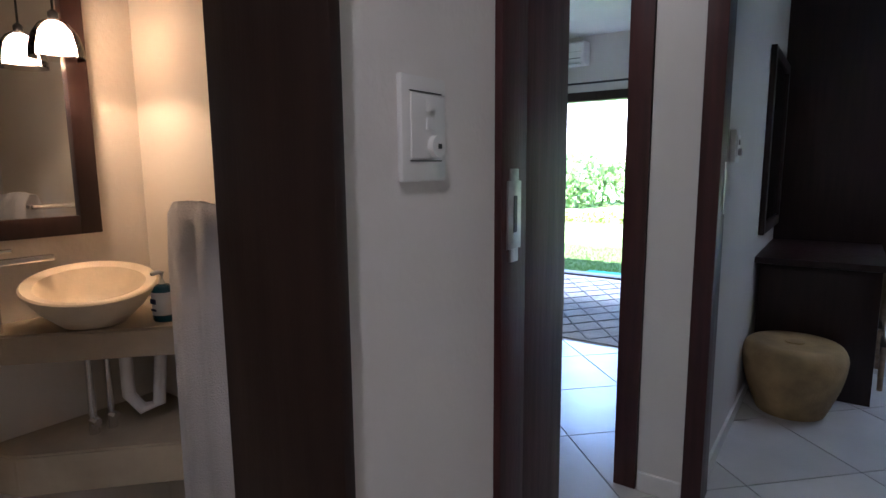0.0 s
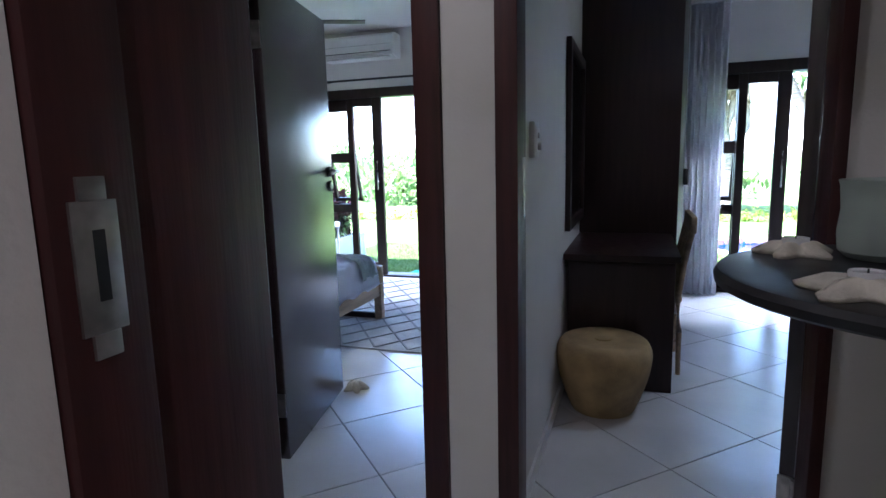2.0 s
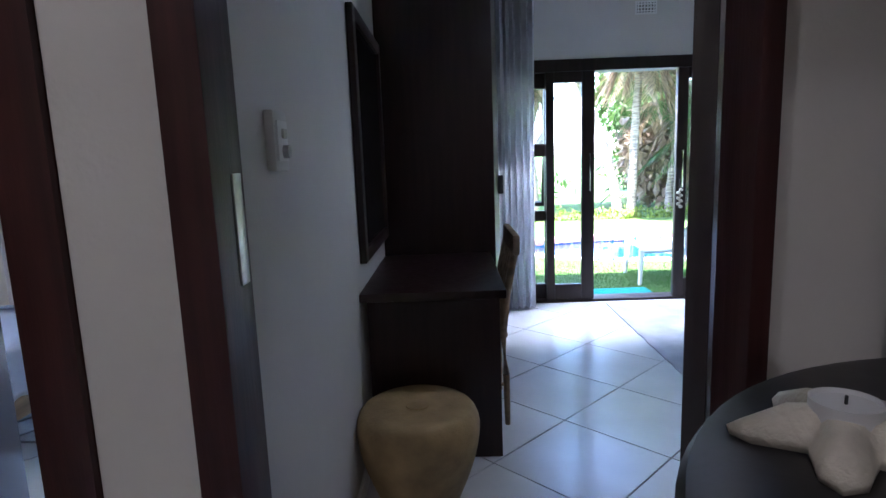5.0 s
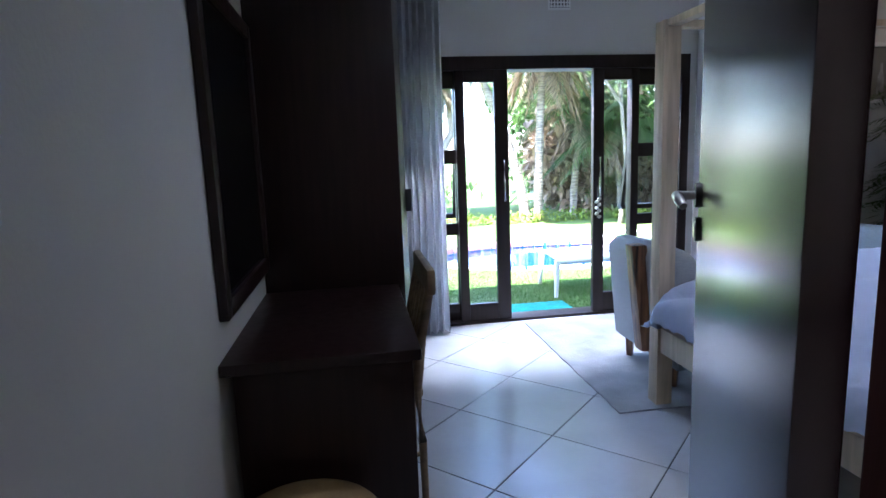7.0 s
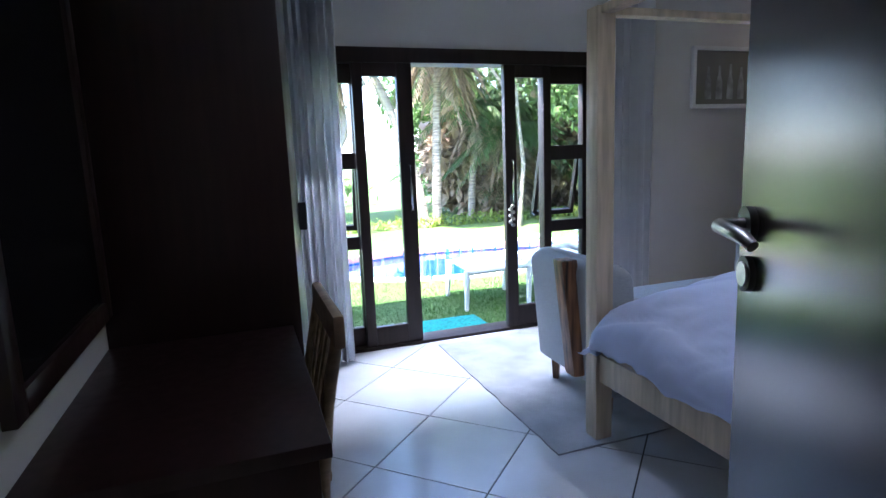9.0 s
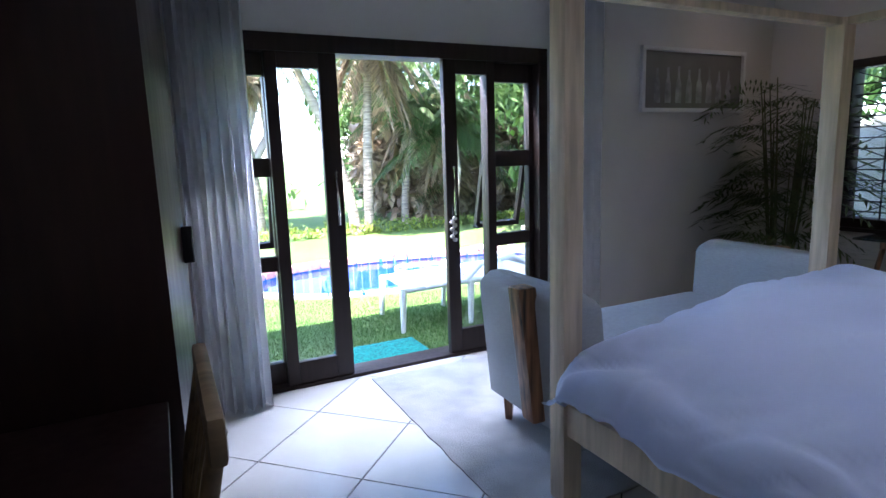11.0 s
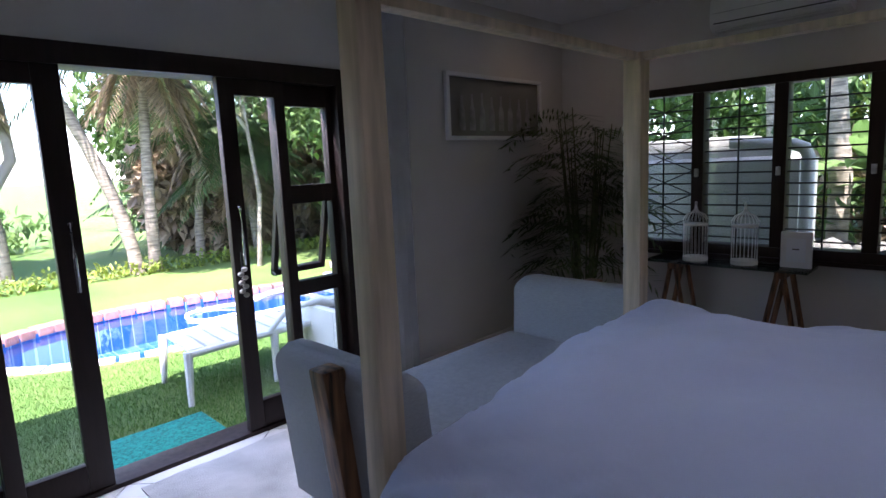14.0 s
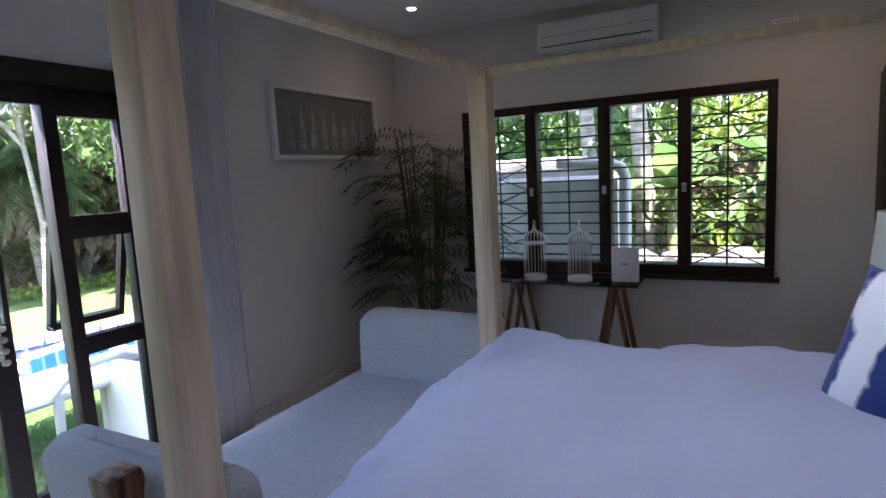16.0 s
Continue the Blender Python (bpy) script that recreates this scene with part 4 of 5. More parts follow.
pt = thing("potted_palm", "tall bamboo palm in a pot in the bedroom corner", "house plant", pose(4.82, 5.98, 0))
part("pot", lathe([(0.13, 0.0), (0.17, 0.16), (0.185, 0.30), (0.17, 0.30), (0.15, 0.26), (0.02, 0.26)], 32), M_WICKER, pt, "woven basket pot")
rng = random.Random(4)
lv, lf_, base = [], [], 0
for s in range(22):
    a, lean = rng.uniform(0, 6.28), rng.uniform(0.02, 0.22)
    top = rng.uniform(0.9, 1.85)
    stem = [(0.06 * math.cos(a), 0.06 * math.sin(a), 0.25), (0.06 * math.cos(a) + lean * 0.5 * math.cos(a), 0.06 * math.sin(a) + lean * 0.5 * math.sin(a), top * 0.6), (0.06 * math.cos(a) + lean * math.cos(a), 0.06 * math.sin(a) + lean * math.sin(a), top)]
    part("cane", tube(stem, [0.009, 0.007, 0.004], 7), M_STEM, pt)
    for fr in range(6):
        b = rng.uniform(0, 6.28)
        z = top - 0.06 - fr * rng.uniform(0.07, 0.16)
        p = Vector(stem[1]).lerp(Vector(stem[2]), max(0, min(1, (z - stem[1][2]) / (top - stem[1][2] + 1e-6))))
        L = rng.uniform(0.32, 0.55)
        for k in range(11):
            t = (k + 1) / 11
            q = p + Vector((math.cos(b) * L * t, math.sin(b) * L * t, L * (0.75 * t - 0.85 * t * t)))
            for sd in (-1, 1):
                d = Vector((math.cos(b + sd * 1.0), math.sin(b + sd * 1.0), -0.25 + rng.uniform(-0.15, 0.15)))
                l = L * 0.48 * (1 - 0.55 * abs(t - 0.45))
                w = Vector((-d.y, d.x, 0)) * 0.008
                lv += [q, q + d * l * 0.45 + w, q + d * l, q + d * l * 0.45 - w]
                lf_ += [(base, base + 1, base + 2), (base, base + 2, base + 3)]
                base += 4
for v in lv:
    v.x, v.y = min(v.x, 0.50), min(v.y, 0.49)
foliage = raw("foliage", np.array([tuple(v) for v in lv]), np.array(lf_), M_HOUSEP, pt)

cs = thing("console_table", "glass topped console on teak trestle legs below the window", "console table")
part("glass_top", boxes((4.98, 5.27, 4.50, 5.56, 0.640, 0.655), bevel=0.003), glassy("table_glass", (0.55, 0.6, 0.58), ior=1.5), cs, "greenish glass top")
for yc in (4.66, 5.36):
    for x in (5.02, 5.23):
        part("trestle_leg", tube([(x, yc - 0.13, 0.0), (x, yc - 0.02, 0.60)], [0.018, 0.018], 4), M_TEAK, cs)
        part("trestle_leg", tube([(x, yc + 0.13, 0.0), (x, yc + 0.02, 0.60)], [0.018, 0.018], 4), M_TEAK, cs)
    part("trestle_beam", boxes((4.99, 5.26, yc - 0.03, yc + 0.03, 0.595, 0.640), bevel=0.004), M_TEAK, cs)
def birdcage(m):
    ob = thing("birdcage", "white wire ornamental birdcage on the glass console", "birdcage", m, "birdcages on the console")
    part("base", lathe([(0.085, 0.0), (0.085, 0.028), (0.078, 0.03)], 28), M_WHITEP, ob)
    part("hoop", lathe([(0.079, 0.255), (0.083, 0.258), (0.083, 0.266), (0.079, 0.269)], 28), M_WHITEP, ob)
    part("finial", lathe([(0.008, 0.375), (0.012, 0.385), (0.008, 0.395)], 10), M_WHITEP, ob)
    part("ring", tube([(0.016 * math.cos(t), 0, 0.41 + 0.016 * math.sin(t)) for t in [k * math.pi / 6 for k in range(13)]], [0.003] * 13, 6), M_WHITEP, ob)
    for k in range(20):
        a = 2 * math.pi * k / 20
        c, s = math.cos(a), math.sin(a)
        part("wire", tube([(0.08 * c, 0.08 * s, 0.028), (0.08 * c, 0.08 * s, 0.26), (0.088 * c, 0.088 * s, 0.295), (0.062 * c, 0.062 * s, 0.335), (0.022 * c, 0.022 * s, 0.352), (0.006 * c, 0.006 * s, 0.38)], [0.0022] * 6, 5), M_WHITEP, ob)
birdcage(pose(5.12, 5.24, 0.655))
birdcage(pose(5.12, 4.91, 0.655))
pf = thing("photo_frame", "white upright photo frame on the console", "photo frame", pose(5.13, 4.60, 0.655, 0, 0, -90))
part("surround", boxes((-0.09, 0.09, -0.012, 0.012, 0.0, 0.235), bevel=0.004), M_FRAMEW, pf)
part("card", boxes((-0.055, 0.055, -0.016, -0.012, 0.04, 0.195)), M_LABEL, pf, "pale card")
part("mark", boxes((-0.02, 0.02, -0.0175, -0.016, 0.12, 0.128)), M_ROCK, pf)

# ---- rug, daybed, bed ----
def rug_mesh(x0, x1, y0, y1, h, seed):
    bm = bmesh.new()
    n, m = 70, 44
    noise.seed_set(seed)
    g = [[bm.verts.new((x0 + (x1 - x0) * i / n + 0.008 * noise.noise((i * 0.3, j * 0.3, 0)), y0 + (y1 - y0) * j / m + 0.008 * noise.noise((i * 0.3, j * 0.3, 5)), h + 0.0025 * noise.noise((i * 0.4, j * 0.4, 9)))) for j in range(m + 1)] for i in range(n + 1)]
    for i in range(n):
        for j in range(m):
            bm.faces.new((g[i][j], g[i + 1][j], g[i + 1][j + 1], g[i][j + 1]))
    edge = [e for e in bm.edges if e.is_boundary]
    r = bmesh.ops.extrude_edge_only(bm, edges=edge)
    for v in [v for v in r["geom"] if isinstance(v, bmesh.types.BMVert)]:
        v.co.z = 0.0
    return bm
single("rug", rug_mesh(1.64, 4.45, 4.80, 6.40, 0.008, 3), M_RUG, "pale grey cut pile rug under the daybed", "rug")

db = thing("daybed", "grey-blue upholstered daybed with two rolled ends and teak legs", "daybed", pose(0, 0, 0.007))
def cushion(x0, x1, y0, y1, z0, z1, r):
    bm = boxes((x0, x1, y0, y1, z0, z1))
    bmesh.ops.bevel(bm, geom=bm.edges[:], offset=r, segments=5, affect="EDGES", profile=0.55)
    return bm
DY0, DY1 = 4.955, 5.655
part("seat_cushion", cushion(2.04, 3.46, DY0, DY1, 0.20, 0.455, 0.04), M_LINEN, db)
part("base", cushion(2.02, 3.58, DY0 + 0.01, DY1 - 0.01, 0.13, 0.24, 0.02), M_LINEN, db)
def arm(x0, x1, lean):
    bm = boxes((x0, x1, DY0 - 0.04, DY1 - 0.03, 0.13, 0.775))
    bmesh.ops.bevel(bm, geom=[e for e in bm.edges if abs(e.verts[0].co.z - 0.775) < 0.01 and abs(e.verts[1].co.z - 0.775) < 0.01], offset=0.085, segments=7, affect="EDGES", profile=0.5)
    bmesh.ops.bevel(bm, geom=[e for e in bm.edges if e.is_manifold and e.calc_face_angle(0) > 1.0], offset=0.018, segments=3, affect="EDGES")
    for v in bm.verts:
        v.co.x += lean * (v.co.z - 0.13)
    return bm
part("end_roll", arm(2.005, 2.17, -0.095), M_LINEN, db)
part("end_roll", arm(3.42, 3.60, 0.06), M_LINEN, db)
for x, lean in ((1.990, -0.115), (3.555, 0.06)):
    bm = boxes((x - 0.045, x + 0.045, 5.150, 5.240, 0.165, 0.775), bevel=0.014)
    for v_ in bm.verts:
        v_.co.x += lean * (v_.co.z - 0.13)
    part("wood_strut", bm, M_TEAK, db, "teak strut")
for x in (2.07, 3.5):
    for y in (5.04, 5.545):
        part("leg", tube([(x, y, 0.14), (x, y, 0.0)], [0.032, 0.022], 4), M_TEAK, db, "tapered teak leg")

bd = thing("four_poster_bed", "pale timber four-poster bed frame with a square canopy", "bed", pose(0, 0, 0))
PX0, PX1, PY0, PY1, PH, PW = 1.856, 3.410, 2.90, 4.838, 1.878, 0.084
for x in (PX0, PX1):
    for y in (PY0, PY1):
        zb = 0.007 if y > 4 else 0.0
        part("post", boxes((x, x + PW, y, y + PW, zb, PH), bevel=0.004), M_PALEW, bd)
for y in (PY0, PY1):
    part("canopy_rail", boxes((PX0 + PW, PX1, y + 0.012, y + 0.070, PH - 0.032, PH), bevel=0.003), M_PALEW, bd)
for x in (PX0, PX1):
    part("canopy_rail", boxes((x + 0.012, x + 0.070, PY0 + PW, PY1, PH - 0.032, PH), bevel=0.003), M_PALEW, bd)
    part("side_rail", boxes((x + 0.015, x + 0.055, PY0 + PW, PY1, 0.285, 0.412), bevel=0.003), M_PALEW, bd)
part("foot_rail", boxes((PX0 + PW, PX1, PY1 + 0.015, PY1 + 0.055, 0.285, 0.412), bevel=0.003), M_PALEW, bd)
part("headboard", boxes((PX0 + PW, PX1, PY0 + 0.015, PY0 + 0.055, 0.26, 1.15), bevel=0.003), M_PALEW, bd)
part("slat_base", boxes((PX0 + 0.055, PX1 + 0.015, PY0 + 0.055, PY1 + 0.015, 0.30, 0.34)), M_PALEW, bd)
single("mattress", cushion(PX0 + 0.06, PX1 + 0.01, PY0 + 0.06, PY1 + 0.01, 0.342, 0.555, 0.05), M_DUVET, "white mattress on the bed frame", "mattress")

def duvet_mesh(x0, x1, y0, y1, top, drop, over, seed, amp=0.02, sag=0.0, corner=False):
    """A soft cover: swells on top, rounds over the edges and hangs in folds."""
    bm = bmesh.new()
    n, m = 110, 120
    g = []
    for i in range(n + 1):
        row = []
        for j in range(m + 1):
            u, v = i / n, j / m
            x, y = x0 - over + (x1 - x0 + 2 * over) * u, y0 + (y1 + over - y0) * v
            ex = max(0, x0 - x, x - x1)
            ey = max(0, y - y1)
            d = min(1.0, math.hypot(ex, ey) / over)
            inner = max(0, min(x - x0, x1 - x, y1 - y))
            puff = -0.035 * (1 - min(1, inner / 0.30)) ** 2 - sag * (1 - min(1, max(0, x - x0) / 0.8)) ** 1.6
            z = top + puff + amp * noise.noise((x * 1.9, y * 1.9, seed)) + (0.65 if corner else 0.45) * amp * noise.noise((x * 4.3 + y * 2, y * 4.1, seed + 3))
            hem = max(0, 1 - inner / 0.20)
            crease = abs(noise.noise((x * 9 + 3 * y, y * 6, seed + 7)))
            z -= (0.004 + 0.030 * hem) * (1 - min(1, crease * 4)) * (0.4 + 0.6 * noise.noise((x * 2, y * 2, seed + 9)) ** 2)
            if d > 0:
                a = d * math.pi / 2
                z -= (drop - (sag * (1 - min(1, max(0, x - x0) / 0.8)) ** 1.6)) * (1 - math.cos(a)) ** 0.9
                along = y if ex > ey else x
                f = (0.46 * math.sin(a) * over / (d * over)) * (1 + (0.01 if corner else 0.03) * math.sin(along * 23 + 4 * math.sin(along * 7)) * d)
                z += (0.004 if corner else 0.005) * math.sin(along * (6 if corner else 17) + 2 * math.sin(along * 5)) * d
                if ex:
                    x = x0 - ex * f if x < x0 else x1 + ex * f
                if ey:
                    y = y1 + ey * f
            cd = math.hypot(x - (x0 - 0.12), y - (y1 + 0.10))
            if corner and cd < 0.42:
                # the pulled corner of the cover, with pleats running out from it
                t_ = 1 - cd / 0.42
                ang = math.atan2(y - (y1 + 0.10), x - (x0 - 0.12))
                z += 0.021 * t_ * (1 - t_) * 4 * (math.sin(ang * 8 + 0.5) * 0.65 + math.sin(ang * 13 + 1) * 0.35)
                x -= 0.012 * t_ ** 3
            if corner:
                for px in (PX0, PX1):
                    if px - 0.03 < x < px + PW + 0.03:
                        y = min(y, PY1 - 0.024)
            row.append(bm.verts.new((x, y, z)))
        g.append(row)
    for i in range(n):
        for j in range(m):
            bm.faces.new((g[i][j], g[i + 1][j], g[i + 1][j + 1], g[i][j + 1]))
    bmesh.ops.solidify(bm, geom=bm.faces[:], thickness=0.02)
    return bm
single("duvet", duvet_mesh(PX0 + 0.055, PX1 + 0.02, 3.02, PY1 - 0.085, 0.795, 0.295, 0.26, 2, 0.036, 0.135, True), M_DUVET, "rumpled white cotton duvet spread over the bed", "duvet", smooth="all")

def pillow_mesh(w, h, t, corner=0.12):
    bm = bmesh.new()
    n = 22
    for s in (1, -1):
        g = []
        for i in range(n + 1):
            row = []
            for j in range(n + 1):
                u, v = 2 * i / n - 1, 2 * j / n - 1
                bulge = max(0.0, (1 - abs(u) ** 2.6) * (1 - abs(v) ** 2.6)) ** 0.55
                pin = 1 - corner * (1 - abs(u)) * abs(v) ** 3 - 0
                row.append(bm.verts.new((u * w / 2 * (1 - corner * 0.5 * (1 - v * v) * 0 - corner * 0.35 * (1 - abs(v)) * abs(u) ** 4), v * h / 2 * pin, s * t / 2 * bulge)))
            g.append(row)
        for i in range(n):
            for j in range(n):
                q = (g[i][j], g[i + 1][j], g[i + 1][j + 1], g[i][j + 1])
                bm.faces.new(q if s > 0 else q[::-1])
    bmesh.ops.remove_doubles(bm, verts=bm.verts[:], dist=1e-5)
    return bm
for x in (2.22, 2.98):
    single("pillow", pillow_mesh(0.68, 0.46, 0.2), M_DUVET, "plump white pillow leaning at the head of the bed", "pillow", pose(x, 3.12, 1.0, 65, 0, 0), "pillows on the bed", smooth="all")
single("cushion", pillow_mesh(0.45, 0.45, 0.22, 0.2), M_DYED, "white scatter cushion with indigo tie-dye bands on the bed", "cushion", pose(2.93, 3.46, 0.885, 74, 0, 235) @ pose(0, 0, 0, 0, 0, -10), "", smooth="all")

# ---- bedside and dark cupboard at the end of the room ----
ns = thing("bedside_table", "small dark wooden bedside table", "bedside table", pose(3.95, 3.12, 0))
part("top", boxes((-0.2, 0.2, -0.2, 0.2, 0.56, 0.59), bevel=0.004), M_DARKW, ns)
for x in (-0.18, 0.18):
    for y in (-0.18, 0.18):
        part("leg", tube([(x, y, 0.0), (x, y, 0.56)], [0.016, 0.02], 4), M_DARKW, ns)
lp = thing("bedside_lamp", "bedside lamp with a white drum shade, unlit", "lamp", pose(3.95, 3.27, 0.59))
part("base", lathe([(0.06, 0.0), (0.06, 0.015), (0.02, 0.03), (0.018, 0.36)], 20), M_DARKW, lp)
part("shade", lathe([(0.165, 0.37), (0.145, 0.62), (0.142, 0.62), (0.162, 0.37)], 36), M_SHADE, lp, "white drum shade")
cb = thing("cupboard", "tall dark wooden cupboard against the bedroom wall", "cupboard")
part("body", boxes((4.95, 5.335, 2.69, 3.19, 0, 1.93), bevel=0.004), M_DARKW, cb)
part("door", boxes((4.96, 5.325, 3.19, 3.205, 0.05, 1.90), bevel=0.003), M_DARKW, cb)

# ---- far bedroom ----
FAR_BED = pose(3.31, 6.39, 0, 0, 0, 90)
b1 = thing("bed", "light timber bed with an open square foot frame", "bed", FAR_BED)
BX = -1.445
part("side_rail", boxes((-3.4, BX - 0.06, 4.84, 4.88, 0.20, 0.33), bevel=0.004), M_LIGHTW, b1)
part("side_rail", boxes((-3.4, BX - 0.06, 6.10, 6.14, 0.20, 0.33), bevel=0.004), M_LIGHTW, b1)
for y in (4.83, 6.09):
    part("leg", boxes((BX - 0.06, BX, y, y + 0.06, 0.0, 0.435), bevel=0.004), M_LIGHTW, b1)
    part("leg", boxes((-3.4, -3.34, y, y + 0.06, 0.0, 0.6), bevel=0.004), M_LIGHTW, b1)
part("foot_rail", boxes((BX - 0.05, BX - 0.01, 4.89, 6.09, 0.25, 0.34), bevel=0.004), M_LIGHTW, b1)
part("floor_rail", boxes((BX - 0.05, BX - 0.01, 4.89, 6.09, 0.013, 0.06), bevel=0.004), M_DARKW, b1)
single("mattress", cushion(-3.38, BX - 0.07, 4.885, 6.095, 0.25, 0.47, 0.05), M_DUVET, "white mattress on the light timber bed", "mattress", FAR_BED)
def cover_mesh(x0, x1, y0, y1, top, drop, over, seed):
    bm = duvet_mesh(-y1, -y0, 0, x1 - x0, top, drop, over, seed, 0.015)
    bmesh.ops.transform(bm, matrix=Matrix.Translation((x0, 0, 0)) @ Matrix.Rotation(radians(-90), 4, "Z"), verts=bm.verts[:])
    return bm
single("duvet", cover_mesh(-3.3, BX - 0.10, 4.90, 6.08, 0.555, 0.22, 0.16, 11), M_DUVET, "white duvet on the light timber bed", "duvet", FAR_BED, smooth="all")
single("throw", cover_mesh(-1.84, BX - 0.20, 4.885, 6.095, 0.585, 0.15, 0.17, 11), M_THROW, "grey-blue throw laid across the foot of the bed", "throw", FAR_BED, smooth="all")
rg = tagged(thing("rug", "pale rug with a grey diamond pattern", "rug"), "", "")
part("rug_body", rug_mesh(-3.2, -0.62, 4.225, 6.36, 0.011, 8), M_RUG, rg)
bm = bmesh.new()
for k in range(-9, 17):
    for sd in (1, -1):
        for t in range(6):
            xa = -3.2 + 0.24 * k + sd * 0.26 * t + (0 if sd > 0 else 1.2)
            xb, ya, yb = xa + sd * 0.26, 4.25 + 0.35 * t, 4.25 + 0.35 * (t + 1)
            if min(xa, xb) > -3.15 and max(xa, xb) < -0.66:
                d = Vector((xb - xa, yb - ya, 0)).normalized()
                nn = Vector((-d.y, d.x, 0)) * 0.006
                p, q = Vector((xa, ya, 0.0165)), Vector((xb, yb, 0.0165))
                bm.faces.new([bm.verts.new(v) for v in (p - nn, q - nn, q + nn, p + nn)])
r = bmesh.ops.extrude_face_region(bm, geom=bm.faces[:])
bmesh.ops.translate(bm, verts=[v for v in r["geom"] if isinstance(v, bmesh.types.BMVert)], vec=(0, 0, -0.006))
part("pattern_line", bm, M_RUGLINE, rg, "woven grey diamond lines")
single("starfish_doorstop", star_mesh(0.075, 0.05), M_STAR, "cream ceramic starfish doorstop on the floor tiles", "doorstop", pose(-1.085, 3.60, 0.0, 0, 0, 15), smooth="all")
fn = thing("ceiling_fan", "ceiling fan with grey blades", "ceiling fan", pose(-2.46, 5.15, H))
part("rod", rods(((0, 0, 0), (0, 0, -0.16)), r=0.012), M_WHITEP, fn)
part("motor", lathe([(0.05, -0.24), (0.09, -0.22), (0.09, -0.16), (0.04, -0.13)], 24), M_WHITEP, fn)
for k in range(3):
    bm = boxes((0.10, 0.70, -0.06, 0.06, -0.185, -0.178), bevel=0.003)
    bmesh.ops.transform(bm, matrix=Matrix.Rotation(radians(25.5 + 120 * k), 4, "Z"), verts=bm.verts[:])
    part("blade", bm, M_ROCK, fn, "grey blade")
wc = thing("wicker_bench", "white rattan bench beside the bed", "bench", pose(-2.9, 6.28, 0))
part("seat", boxes((-0.25, 0.25, -0.11, 0.06, 0.56, 0.62), bevel=0.02), M_WHITEP, wc)
for x in (-0.22, 0.22):
    for y in (-0.09, 0.04):
        part("leg", rods(((x, y, 0.0), (x, y, 0.57)), r=0.014), M_WHITEP, wc)

# ---- garden ----
GZ = -0.08
def pool_edge(grow, n=72):
    out = []
    for k in range(n):
        a = 2 * math.pi * k / n
        rx, ry = 1.95 + grow, 1.0 + grow
        w = 1 + 0.07 * math.cos(2 * a + 0.6) + 0.05 * math.cos(3 * a)
        out.append((3.35 + rx * w * math.cos(a), 9.78 + ry * w * math.sin(a)))
    return out
bm = bmesh.new()
outer = [bm.verts.new((x, y, GZ)) for x, y in ((-900, -900), (900, -900), (900, 900), (-900, 900))]
hole = [bm.verts.new((x, y, GZ)) for x, y in pool_edge(0.16)]
house = [bm.verts.new((x, y, GZ)) for x, y in ((-3.95, -1.15), (5.5, -1.15), (5.5, 6.66), (-3.95, 6.66))]
edges = []
for loop in (outer, hole, house):
    edges += [bm.edges.new((loop[k], loop[(k + 1) % len(loop)])) for k in range(len(loop))]
bmesh.ops.triangle_fill(bm, use_beauty=True, use_dissolve=False, edges=edges)
bm.faces.ensure_lookup_table()
bmesh.ops.delete(bm, geom=[f for f in bm.faces if (-3.9 < f.calc_center_median().x < 5.4 and -1.1 < f.calc_center_median().y < 6.6)], context="FACES")
structure("ground", bm, M_LAWN, "mown green lawn round the house", "lawn")
pe = pool_edge(0.0)
bm = bmesh.new()
top = [bm.verts.new((x, y, GZ - 0.01)) for x, y in pe]
low = [bm.verts.new((x, y, GZ - 0.42)) for x, y in pe]
for k in range(len(pe)):
    j = (k + 1) % len(pe)
    bm.faces.new((top[k], top[j], low[j], low[k]))
bm.faces.new(low)
def pool_tiles():
    m = mat("blue_mosaic_tile", (0.02, 0.09, 0.28), 0.2, vary=0.3, scale=9)
    nt = m.node_tree
    b = nt.nodes["Principled BSDF"]
    co, br = nt.nodes.new("ShaderNodeTexCoord"), nt.nodes.new("ShaderNodeTexBrick")
    br.offset = 0.0
    br.inputs["Scale"].default_value = 1.0
    for key, v in (("Brick Width", 0.12), ("Row Height", 0.12), ("Mortar Size", 0.006)):
        br.inputs[key].default_value = v
    br.inputs["Color1"].default_value = (0.018, 0.085, 0.27, 1)
    br.inputs["Color2"].default_value = (0.035, 0.12, 0.33, 1)
    br.inputs["Mortar"].default_value = (0.22, 0.30, 0.42, 1)
    nt.links.new(co.outputs["Object"], br.inputs["Vector"])
    nt.links.new(br.outputs["Color"], b.inputs["Base Color"])
    return m
structure("pool_basin", bm, pool_tiles(), "sunken pool lined with blue mosaic tiles", "pool")
bm = bmesh.new()
n = 28
ring = [bm.verts.new((x, y, GZ - 0.06)) for x, y in pe]
bm.faces.new(ring)
water = structure("water", bm, M_WATER, "clear blue pool water", "water")
if water.data.polygons[0].normal.z < 0:
    water.data.flip_normals()
water.visible_shadow = False
cp = thing("pool_coping", "pinkish brick coping round the pool", "coping")
cp["kind"] = "structure"
brick = mesh_of("brick", boxes((-0.075, 0.075, -0.095, 0.095, -0.05, 0.035), bevel=0.008), M_COPING, True)
slab = mesh_of("brick", boxes((-0.075, 0.075, -0.095, 0.095, -0.05, 0.006), bevel=0.004), M_PEBBLE, True)
mid = pool_edge(0.08, 300)
acc, last = 0.0, None
